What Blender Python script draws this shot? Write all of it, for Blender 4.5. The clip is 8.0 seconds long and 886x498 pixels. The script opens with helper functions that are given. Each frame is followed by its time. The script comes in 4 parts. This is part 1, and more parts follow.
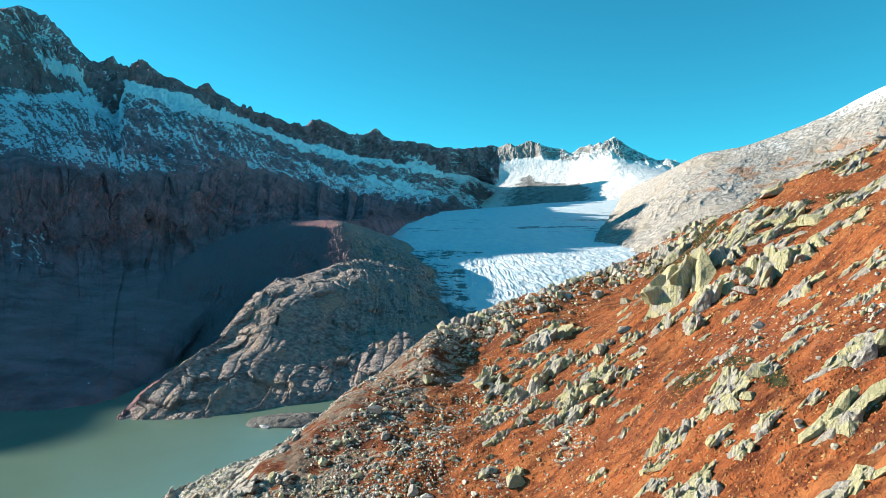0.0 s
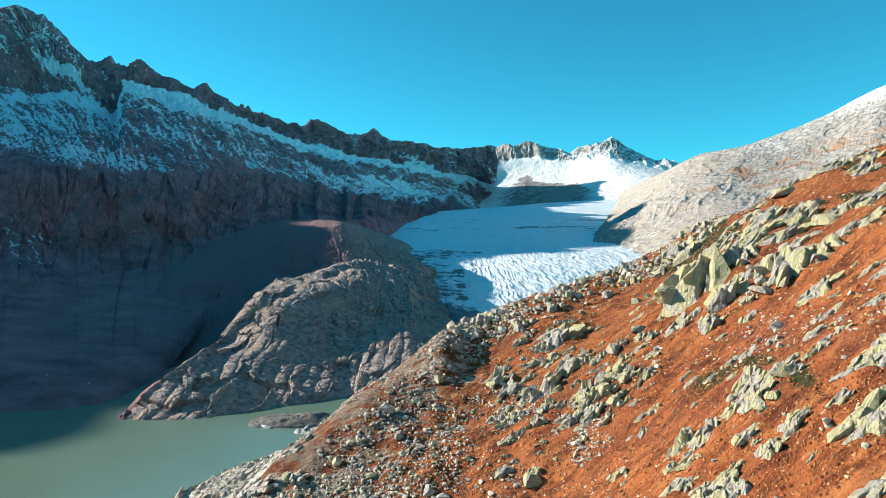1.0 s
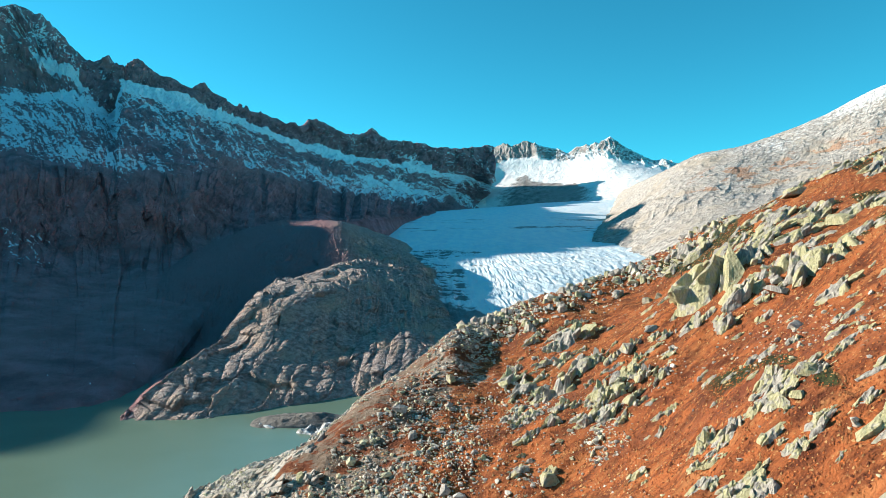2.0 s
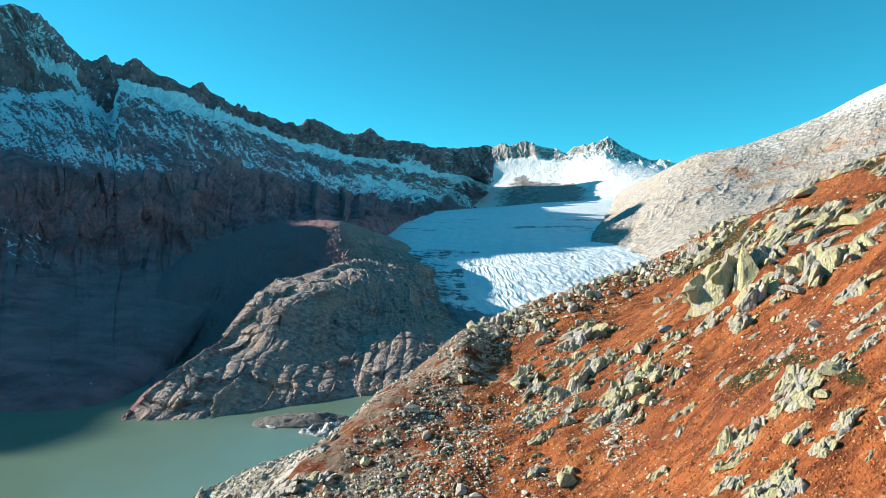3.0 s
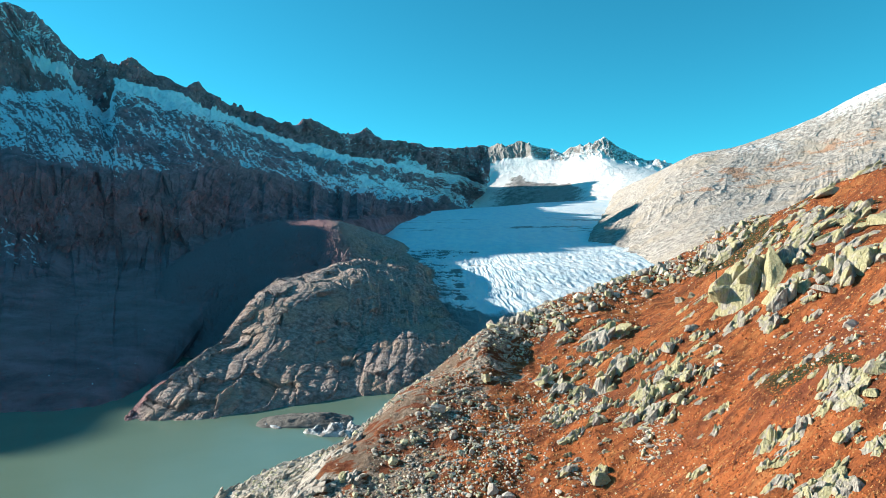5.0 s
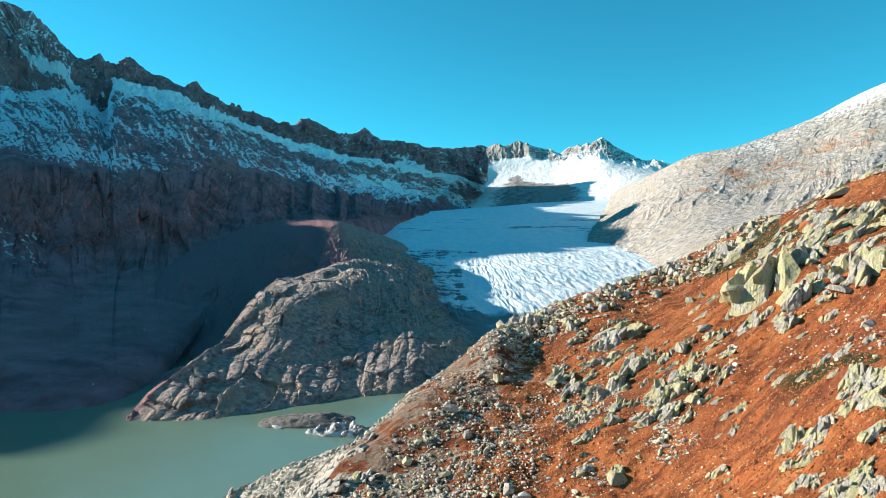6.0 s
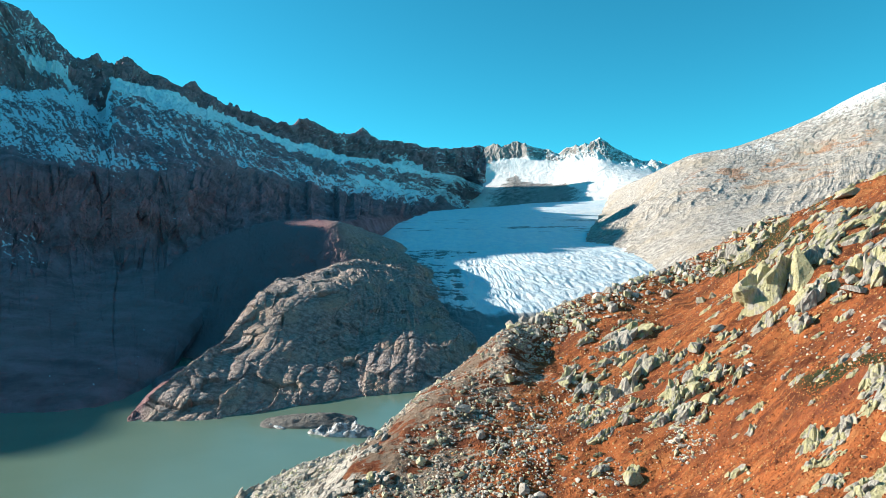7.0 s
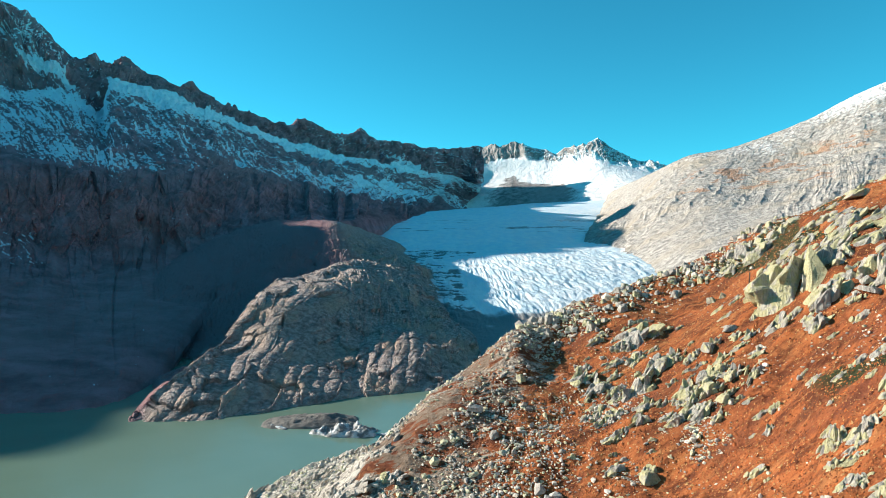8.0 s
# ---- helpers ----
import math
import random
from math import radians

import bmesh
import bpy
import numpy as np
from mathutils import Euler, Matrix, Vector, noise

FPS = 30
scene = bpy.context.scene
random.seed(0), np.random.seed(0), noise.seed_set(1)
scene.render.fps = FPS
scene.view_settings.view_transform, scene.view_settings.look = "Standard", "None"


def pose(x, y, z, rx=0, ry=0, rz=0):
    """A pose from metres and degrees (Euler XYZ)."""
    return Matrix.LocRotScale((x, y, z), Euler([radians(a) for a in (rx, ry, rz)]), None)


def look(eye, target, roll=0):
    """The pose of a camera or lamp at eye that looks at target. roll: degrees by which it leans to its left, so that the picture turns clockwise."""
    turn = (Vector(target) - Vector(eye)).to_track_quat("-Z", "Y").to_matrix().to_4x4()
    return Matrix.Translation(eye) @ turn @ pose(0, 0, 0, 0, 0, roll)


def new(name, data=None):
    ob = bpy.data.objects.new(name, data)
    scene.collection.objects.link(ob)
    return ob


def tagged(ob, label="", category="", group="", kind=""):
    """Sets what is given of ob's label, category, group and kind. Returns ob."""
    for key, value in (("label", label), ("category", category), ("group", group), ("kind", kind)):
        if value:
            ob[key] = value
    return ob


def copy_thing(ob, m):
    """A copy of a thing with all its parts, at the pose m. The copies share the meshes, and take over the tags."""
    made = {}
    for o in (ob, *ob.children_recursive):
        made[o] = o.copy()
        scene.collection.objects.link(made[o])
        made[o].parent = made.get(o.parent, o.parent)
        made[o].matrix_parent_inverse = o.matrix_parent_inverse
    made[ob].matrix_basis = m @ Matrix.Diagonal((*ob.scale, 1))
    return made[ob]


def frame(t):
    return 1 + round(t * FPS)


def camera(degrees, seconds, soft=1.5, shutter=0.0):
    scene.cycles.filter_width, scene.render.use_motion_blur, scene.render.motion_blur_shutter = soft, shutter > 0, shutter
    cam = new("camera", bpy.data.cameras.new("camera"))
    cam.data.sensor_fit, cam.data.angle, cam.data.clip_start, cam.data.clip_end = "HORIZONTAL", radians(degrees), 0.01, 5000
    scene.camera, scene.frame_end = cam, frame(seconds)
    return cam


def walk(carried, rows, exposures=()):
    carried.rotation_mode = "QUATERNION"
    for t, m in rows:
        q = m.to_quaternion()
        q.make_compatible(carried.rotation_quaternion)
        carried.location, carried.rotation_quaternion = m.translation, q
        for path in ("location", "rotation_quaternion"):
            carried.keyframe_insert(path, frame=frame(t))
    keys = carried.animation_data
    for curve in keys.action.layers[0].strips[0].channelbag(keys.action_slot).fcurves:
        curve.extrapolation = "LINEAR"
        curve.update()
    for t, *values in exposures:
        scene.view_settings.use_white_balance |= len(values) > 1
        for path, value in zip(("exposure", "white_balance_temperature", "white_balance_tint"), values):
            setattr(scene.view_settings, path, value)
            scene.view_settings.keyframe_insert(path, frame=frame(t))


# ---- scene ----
cam = camera(70.0, 8.0, soft=0.6)
PATH = [
    (0.0, (9.96, 0.15, 98.78), (8.552, 100.143, 98.823), -0.004),
    (0.5, (8.73, 0.13, 98.77), (7.496, 100.124, 98.803), -0.010),
    (1.0, (7.48, 0.11, 98.76), (6.434, 100.105, 98.783), -0.014),
    (1.5, (6.24, 0.09, 98.74), (5.367, 100.086, 98.764), -0.016),
    (2.0, (5.00, 0.07, 98.73), (4.297, 100.068, 98.745), -0.016),
    (2.5, (3.75, 0.05, 98.72), (3.225, 100.050, 98.728), -0.014),
    (3.0, (2.50, 0.03, 98.71), (2.150, 100.033, 98.713), -0.011),
    (3.5, (1.25, 0.02, 98.70), (1.075, 100.016, 98.700), -0.006),
    (4.0, (0.00, 0.00, 98.69), (0.000, 100.000, 98.690), 0.000),
    (4.5, (-1.25, -0.02, 98.68), (-1.074, 99.984, 98.683), 0.007),
    (5.0, (-2.50, -0.03, 98.68), (-2.145, 99.969, 98.679), 0.015),
    (5.5, (-3.75, -0.04, 98.68), (-3.214, 99.955, 98.680), 0.024),
    (6.0, (-5.00, -0.06, 98.68), (-4.278, 99.942, 98.684), 0.034),
    (6.5, (-6.24, -0.07, 98.68), (-5.337, 99.929, 98.694), 0.044),
    (7.0, (-7.49, -0.08, 98.68), (-6.390, 99.916, 98.709), 0.055),
    (7.5, (-8.73, -0.09, 98.69), (-7.436, 99.905, 98.729), 0.066),
    (8.0, (-9.97, -0.09, 98.70), (-8.475, 99.894, 98.755), 0.077),
]
walk(cam, [(t, look(eye, target, roll)) for t, eye, target, roll in PATH], exposures=[(0.0, 0.98)])

# ---- sun and sky ----
SUN_ELEVATION = radians(19.5)
SUN_TRAVEL = Vector((0.954, -0.30, 0)).normalized() * math.cos(SUN_ELEVATION) + Vector((0, 0, -math.sin(SUN_ELEVATION)))
sun_data = bpy.data.lights.new("sun", "SUN")
sun_data.energy, sun_data.angle, sun_data.color = 5.0, radians(0.35), (1.0, 0.91, 0.77)
sun = new("sun", sun_data)
sun.matrix_world = look((0, 0, 0), SUN_TRAVEL)
world = bpy.data.worlds.new("world")
scene.world = world
world.use_nodes = True
wn = world.node_tree.nodes
wl = world.node_tree.links
sky = wn.new("ShaderNodeTexSky")
sky.sky_type, sky.sun_disc, sky.sun_elevation = "NISHITA", False, SUN_ELEVATION
sky.sun_rotation = math.atan2(-SUN_TRAVEL.x, -SUN_TRAVEL.y)
sky.altitude, sky.air_density, sky.dust_density, sky.ozone_density = 2300, 0.9, 0.0, 2.0
tone = wn.new("ShaderNodeMix")
tone.data_type, tone.blend_type = "RGBA", "MULTIPLY"
tone.inputs["Factor"].default_value = 1.0
tone.inputs["B"].default_value = (0.20, 1.24, 1.15, 1)
wl.new(sky.outputs["Color"], tone.inputs["A"])
wl.new(tone.outputs["Result"], wn["Background"].inputs["Color"])
wn["Background"].inputs["Strength"].default_value = 0.089

# ---- noise and shaping helpers ----


def hashed(ix, iy, iz, seed):
    h = (ix * 374761393 + iy * 668265263 + iz * 2147483647 + seed * 974711) & 0xFFFFFFFF
    h = ((h ^ (h >> 13)) * 1274126177) & 0xFFFFFFFF
    h = ((h ^ (h >> 16)) * 2246822519) & 0xFFFFFFFF
    return ((h ^ (h >> 15)) & 0xFFFFFF) / float(0xFFFFFF)


def value_noise(p, seed=0):
    """Smooth noise from -1 to 1 at the places p (..., 3)."""
    base = np.floor(p)
    f = p - base
    i = base.astype(np.int64)
    f = f * f * f * (f * (f * 6 - 15) + 10)
    total = 0
    for a in (0, 1):
        wx = f[..., 0] if a else 1 - f[..., 0]
        for b in (0, 1):
            wy = f[..., 1] if b else 1 - f[..., 1]
            for c in (0, 1):
                wz = f[..., 2] if c else 1 - f[..., 2]
                total = total + wx * wy * wz * hashed(i[..., 0] + a, i[..., 1] + b, i[..., 2] + c, seed)
    return total * 2 - 1


def fbm(p, size, octaves=4, seed=0, gain=0.5, ridged=False):
    """Layered noise; size is the largest form in metres."""
    q, amp, total = np.asarray(p, float) / size, 1.0, 0.0
    for k in range(octaves):
        n = value_noise(q + 17.3 * k, seed + k)
        total = total + amp * ((1 - 2 * np.abs(n)) if ridged else n)
        q, amp = q * 2.03, amp * gain
    return total


def crease(p, size, octaves=4, seed=0, gain=0.5):
    return fbm(p, size, octaves, seed, gain, True)


def cells(p, size, seed=0):
    """Cell noise: the gap to the next cell, a random value for each cell, and a randomly tilted plane over it."""
    q = np.asarray(p, float) / size
    base = np.floor(q).astype(np.int64)
    first = np.full(q.shape[:-1], 9.0)
    second = first.copy()
    value, tilt = np.zeros(q.shape[:-1]), np.zeros(q.shape[:-1])
    for a in (-1, 0, 1):
        for b in (-1, 0, 1):
            for c in (-1, 0, 1):
                i = base + np.array([a, b, c])
                h = [hashed(i[..., 0], i[..., 1], i[..., 2], seed + 7 * k + 1) for k in range(3)]
                off = q - i - np.stack(h, -1)
                d = np.sqrt((off ** 2).sum(-1))
                closer = d < first
                second = np.where(closer, first, np.minimum(second, d))
                turn = [(h[k] * 37.7) % 1 * 2 - 1 for k in range(3)]
                value = np.where(closer, (h[0] * 91.3) % 1, value)
                tilt = np.where(closer, off[..., 0] * turn[0] + off[..., 1] * turn[1] + off[..., 2] * turn[2], tilt)
                first = np.where(closer, d, first)
    return second - first, value, tilt * size


def smooth(a, b, x):
    t = np.clip((x - a) / (b - a), 0, 1)
    return t * t * (3 - 2 * t)


def resample(a, n, axis):
    """Catmull-Rom along one axis of an array of control points."""
    a = np.moveaxis(np.asarray(a, float), axis, 0)
    k = len(a)
    ext = np.concatenate([2 * a[:1] - a[1:2], a, 2 * a[-1:] - a[-2:-1]])
    t = np.linspace(0, k - 1, n) if np.isscalar(n) else np.asarray(n, float)
    i = np.minimum(t.astype(int), k - 2)
    f = (t - i).reshape((-1,) + (1,) * (a.ndim - 1))
    p0, p1, p2, p3 = ext[i], ext[i + 1], ext[i + 2], ext[i + 3]
    out = 0.5 * (2 * p1 + (p2 - p0) * f + (2 * p0 - 5 * p1 + 4 * p2 - p3) * f ** 2 + (3 * p1 - p0 - 3 * p2 + p3) * f ** 3)
    return np.moveaxis(out, 0, axis)


def normals_of(g):
    n = np.cross(np.gradient(g, axis=1), np.gradient(g, axis=0))
    n /= np.linalg.norm(n, axis=-1, keepdims=True) + 1e-9
    return np.where(n[..., 2:3] < 0, -n, n)


def loft(lines, nu, steps):
    """A grid of places over the given lines, with the two parameters, in points and in lines.
    steps: how many rows from each line to the next."""
    t = np.concatenate([k + np.arange(s) / s for k, s in enumerate(steps)] + [[len(steps)]])
    g = resample(resample(np.array(lines, float), nu, 1), t, 0)
    v, u = np.meshgrid(t, np.linspace(0, len(lines[0]) - 1, nu), indexing="ij")
    return g, u, v


def sheet(name, g, material, attributes=None, smooth_faces=True):
    """A mesh object over the grid g, with face data by point for the material."""
    nv, nu, _ = g.shape
    idx = np.arange(nv * nu).reshape(nv, nu)
    quads = np.stack([idx[:-1, :-1], idx[:-1, 1:], idx[1:, 1:], idx[1:, :-1]], -1).reshape(-1, 4)
    mid = (nv // 2, nu // 2)
    n = np.cross(g[mid[0], mid[1] + 1] - g[mid], g[mid[0] + 1, mid[1]] - g[mid])
    if n[2] < 0:
        quads = quads[:, ::-1]
    me = bpy.data.meshes.new(name)
    me.vertices.add(nv * nu)
    me.vertices.foreach_set("co", g.reshape(-1).astype(np.float32))
    me.loops.add(quads.size)
    me.loops.foreach_set("vertex_index", quads.reshape(-1).astype(np.int32))
    me.polygons.add(len(quads))
    me.polygons.foreach_set("loop_start", np.arange(0, quads.size, 4, dtype=np.int32))
    me.polygons.foreach_set("use_smooth", np.full(len(quads), smooth_faces))
    me.update()
    for key, values in (attributes or {}).items():
        layer = me.attributes.new(key, "FLOAT", "POINT")
        layer.data.foreach_set("value", values.reshape(-1).astype(np.float32))
    me.materials.append(material)
    return new(name, me)


# ---- materials ----


class Nodes:
    """Short hand for building a node material."""

    def __init__(self, name):
        self.material = bpy.data.materials.new(name)
        self.material.use_nodes = True
        self.tree = self.material.node_tree
        self.shader = self.tree.nodes["Principled BSDF"]
        self.place = self.add("ShaderNodeNewGeometry").outputs["Position"]

    def add(self, kind, **values):
        node = self.tree.nodes.new(kind)
        for key, value in values.items():
            setattr(node, key, value)
        return node

    def link(self, a, b):
        self.tree.links.new(a, b)

    def set(self, socket, value):
        if isinstance(value, (int, float)):
            socket.default_value = value
        elif isinstance(value, tuple):
            socket.default_value = (*value, 1) if len(value) == 3 and socket.type == "RGBA" else value
        else:
            self.link(value, socket)

    def noise(self, size, detail=4.0, rough=0.55, stretch=(1, 1, 1), turn=(0, 0, 0), where=None):
        m = self.add("ShaderNodeMapping")
        self.set(m.inputs["Vector"], where or self.place)
        m.inputs["Scale"].default_value = stretch
        m.inputs["Rotation"].default_value = turn
        n = self.add("ShaderNodeTexNoise")
        self.link(m.outputs["Vector"], n.inputs["Vector"])
        n.inputs["Scale"].default_value = 1.0 / size
        n.inputs["Detail"].default_value, n.inputs["Roughness"].default_value = detail, rough
        return n.outputs["Fac"]

    def cracks(self, size, stretch=(1, 1, 1), turn=(0, 0, 0)):
        m = self.add("ShaderNodeMapping")
        self.set(m.inputs["Vector"], self.place)
        m.inputs["Scale"].default_value = stretch
        m.inputs["Rotation"].default_value = turn
        n = self.add("ShaderNodeTexVoronoi", feature="DISTANCE_TO_EDGE")
        self.link(m.outputs["Vector"], n.inputs["Vector"])
        n.inputs["Scale"].default_value = 1.0 / size
        return n.outputs["Distance"]

    def span(self, value, a, b, c=0.0, d=1.0):
        n = self.add("ShaderNodeMapRange", interpolation_type="SMOOTHSTEP")
        self.set(n.inputs["Value"], value)
        for key, v in (("From Min", a), ("From Max", b), ("To Min", c), ("To Max", d)):
            self.set(n.inputs[key], v)
        return n.outputs["Result"]

    def math(self, op, a, b=0.0):
        n = self.add("ShaderNodeMath", operation=op)
        self.set(n.inputs[0], a)
        self.set(n.inputs[1], b)
        return n.outputs["Value"]

    def mix(self, factor, a, b, blend="MIX"):
        n = self.add("ShaderNodeMix", data_type="RGBA", blend_type=blend)
        self.set(n.inputs["Factor"], factor)
        self.set(n.inputs["A"], a)
        self.set(n.inputs["B"], b)
        return n.outputs["Result"]

    def data(self, key):
        return self.add("ShaderNodeAttribute", attribute_name=key).outputs["Fac"]

    def finish(self, colour, rough=0.9, height=None, metres=0.1, strength=1.0, **more):
        self.set(self.shader.inputs["Base Color"], colour)
        self.set(self.shader.inputs["Roughness"], rough)
        self.shader.inputs["Specular IOR Level"].default_value = more.get("specular", 0.25)
        if height is not None:
            b = self.add("ShaderNodeBump")
            b.inputs["Distance"].default_value, b.inputs["Strength"].default_value = metres, strength
            self.link(height, b.inputs["Height"])
            self.link(b.outputs["Normal"], self.shader.inputs["Normal"])
        return self.material


def dark_mountain():
    n = Nodes("dark_gneiss_with_snow")
    big, mid, fine, grain = n.noise(260), n.noise(34, 6, 0.6), n.noise(11, 8, 0.74, (1, 1, 1.8), (0, 0.5, 0)), n.noise(3, 5, 0.7)
    rock = n.mix(n.span(mid, 0.3, 0.7), (0.205, 0.105, 0.118), (0.43, 0.225, 0.25))
    rock = n.mix(n.math("MULTIPLY", n.span(big, 0.4, 0.7), 0.6), rock, (0.38, 0.20, 0.20))
    level = n.math("ADD", n.data("snow"), n.math("MULTIPLY", n.math("SUBTRACT", fine, 0.5), 1.9))
    colour = n.mix(n.span(level, 0.46, 0.62), rock, (0.72, 0.79, 0.85))
    return n.finish(colour, 0.9, n.math("ADD", n.math("MULTIPLY", mid, 3.0), n.math("ADD", fine, n.math("MULTIPLY", grain, 0.4))), 4.0)


def bare_rock(name, dark, light, warm, size, bump, joints=0.45):
    n = Nodes(name)
    big, mid, fine = n.noise(size * 8, 5), n.noise(size, 6, 0.6), n.noise(size * 0.15, 5)
    crack = n.cracks(size * 1.3, (1, 1, 1.6), (0.3, 0.2, 0.5))
    colour = n.mix(n.span(mid, 0.32, 0.68), dark, light)
    colour = n.mix(n.span(big, 0.45, 0.7), colour, warm)
    colour = n.mix(n.math("MULTIPLY", n.span(fine, 0.52, 0.70), 0.45), colour, dark)
    colour = n.mix(n.math("MULTIPLY", n.span(crack, 0.0, 0.05, 1, 0), joints), colour, dark)
    colour = n.mix(n.span(n.math("ADD", n.data("turf"), n.math("MULTIPLY", n.math("SUBTRACT", fine, 0.5), 0.9)), 0.40, 0.80), colour, (0.36, 0.18, 0.095))
    colour = n.mix(n.math("MULTIPLY", n.data("joint"), 0.45), colour, (0.05, 0.05, 0.05))
    # the mask also tones the knob's flank down to the shaded valley's colour
    colour = n.mix(n.data("talus"), colour, n.mix(n.span(fine, 0.35, 0.65), (0.215, 0.115, 0.125), (0.41, 0.235, 0.25)))
    snow = n.data("snow")
    dust = n.span(n.math("ADD", n.math("MULTIPLY", mid, 0.6), n.math("MULTIPLY", fine, 0.4)), n.math("SUBTRACT", 0.82, snow), n.math("SUBTRACT", 1.10, snow))
    colour = n.mix(dust, colour, (0.76, 0.77, 0.78))
    height = n.math("ADD", n.math("MULTIPLY", mid, 3.0), n.math("ADD", fine, n.math("MULTIPLY", n.span(crack, 0.0, 0.08), joints)))
    return n.finish(colour, 0.85, height, bump)


def glacier_ice():
    n = Nodes("glacier_ice")
    mid, fine = n.noise(18, 5, 0.6, (1, 0.4, 1), (0, 0, 0.5)), n.noise(2.5, 4)
    dirt_and_cracks = n.data("dirt_and_cracks")
    colour = n.mix(n.span(mid, 0.35, 0.65), (0.78, 0.83, 0.85), (0.62, 0.75, 0.82))
    # grey for debris, and for crevasse darkness put into the colour
    colour = n.mix(n.span(n.math("ADD", n.math("MULTIPLY", mid, 0.5), dirt_and_cracks), 0.65, 1.0), colour, (0.20, 0.20, 0.20))
    return n.finish(colour, 0.6, n.math("ADD", n.math("MULTIPLY", mid, 2.0), fine), 1.0)


def lake_water():
    n = Nodes("milky_lake_water")
    ripple = n.noise(3.0, 4, 0.5, (1, 2.2, 1))
    patch = n.noise(90, 3)
    colour = n.mix(n.span(patch, 0.35, 0.65), (0.135, 0.205, 0.150), (0.150, 0.225, 0.168))
    return n.finish(colour, 0.16, ripple, 0.02, specular=0.30)


def slope_cover():
    n = Nodes("autumn_turf_and_scree")
    big, mid = n.noise(16, 5, 0.6), n.noise(2.6, 6, 0.7, (0.5, 1.3, 0.5))
    fine, tiny = n.noise(0.7, 5, 0.7), n.noise(0.18, 3)
    turf = n.mix(n.span(mid, 0.38, 0.62), (0.125, 0.034, 0.014), (0.44, 0.132, 0.042))
    turf = n.mix(n.span(fine, 0.50, 0.80), turf, (0.51, 0.235, 0.095))
    turf = n.mix(n.math("MULTIPLY", n.span(big, 0.48, 0.66), 0.6), turf, (0.20, 0.058, 0.03))
    runs = n.noise(5.0, 5, 0.65, (0.22, 1.2, 0.22))
    turf = n.mix(n.math("MULTIPLY", n.span(runs, 0.50, 0.68), 0.65), turf, (0.15, 0.055, 0.028))
    turf = n.mix(n.math("MULTIPLY", n.span(runs, 0.46, 0.34), 0.5), turf, (0.54, 0.22, 0.08))
    turf = n.mix(n.span(n.data("juniper"), 0.45, 0.6), turf, n.mix(n.span(fine, 0.4, 0.7), (0.020, 0.026, 0.010), (0.070, 0.075, 0.025)))
    grit = n.mix(n.span(fine, 0.35, 0.65), (0.12, 0.086, 0.062), (0.56, 0.47, 0.385))
    grit = n.mix(n.math("MULTIPLY", n.span(big, 0.45, 0.60), 0.75), grit, (0.19, 0.125, 0.085))
    bare = n.span(n.math("ADD", n.data("scree"), n.math("MULTIPLY", n.math("SUBTRACT", mid, 0.5), 2.2)), 0.52, 0.64)
    colour = n.mix(bare, turf, grit)
    slab = n.mix(n.span(mid, 0.35, 0.65), (0.40, 0.36, 0.32), (0.70, 0.64, 0.56))
    slab = n.mix(n.span(n.cracks(1.8, (0.6, 1, 1.4), (0.2, 0.5, 0.3)), 0.0, 0.07, 0.7, 0.0), slab, (0.10, 0.085, 0.07))
    colour = n.mix(n.span(n.math("ADD", n.data("slab"), n.math("MULTIPLY", n.math("SUBTRACT", mid, 0.5), 0.8)), 0.45, 0.55), colour, slab)
    height = n.math("ADD", n.math("MULTIPLY", mid, 1.6), n.math("ADD", fine, n.math("MULTIPLY", tiny, 0.45)))
    return n.finish(colour, 0.95, height, 0.55)


def lichen_boulder():
    n = Nodes("lichened_gneiss")
    shift = n.add("ShaderNodeObjectInfo").outputs["Random"]
    mid, fine = n.noise(1.6, 5, 0.6), n.noise(0.3, 4, 0.6)
    vein = n.noise(0.7, 5, 0.65, (2.0, 2.0, 0.30), (0, 0.35, 0))
    stone = n.mix(n.span(vein, 0.32, 0.68), (0.27, 0.25, 0.235), (0.62, 0.585, 0.52))
    stone = n.mix(n.math("MULTIPLY", shift, 0.45), stone, (0.66, 0.61, 0.52))
    level = n.math("ADD", mid, n.math("MULTIPLY", n.math("SUBTRACT", shift, 0.55), 0.42))
    lichen = n.mix(n.span(fine, 0.35, 0.65), (0.50, 0.47, 0.21), (0.66, 0.62, 0.34))
    colour = n.mix(n.math("MULTIPLY", n.span(level, 0.40, 0.58), 0.72), stone, lichen)
    colour = n.mix(n.math("MULTIPLY", n.span(n.noise(0.5, 5, 0.7, (1.6, 1.6, 0.35), (0, 0.35, 0)), 0.58, 0.70), 0.7), colour, (0.075, 0.066, 0.055))
    return n.finish(colour, 0.9, n.math("ADD", n.math("MULTIPLY", vein, 2.0), n.math("ADD", mid, n.math("MULTIPLY", fine, 0.6))), 0.45)


def loose_stone():
    n = Nodes("loose_stones")
    island = n.add("ShaderNodeNewGeometry").outputs["Random Per Island"]
    fine = n.noise(0.25, 4)
    colour = n.mix(island, (0.30, 0.27, 0.245), (0.72, 0.655, 0.56))
    colour = n.mix(n.span(n.math("FRACT", n.math("MULTIPLY", island, 7.3)), 0.55, 0.8), colour, (0.58, 0.54, 0.36))
    colour = n.mix(n.span(fine, 0.5, 0.75), colour, (0.12, 0.11, 0.10))
    return n.finish(colour, 0.9, fine, 0.1)


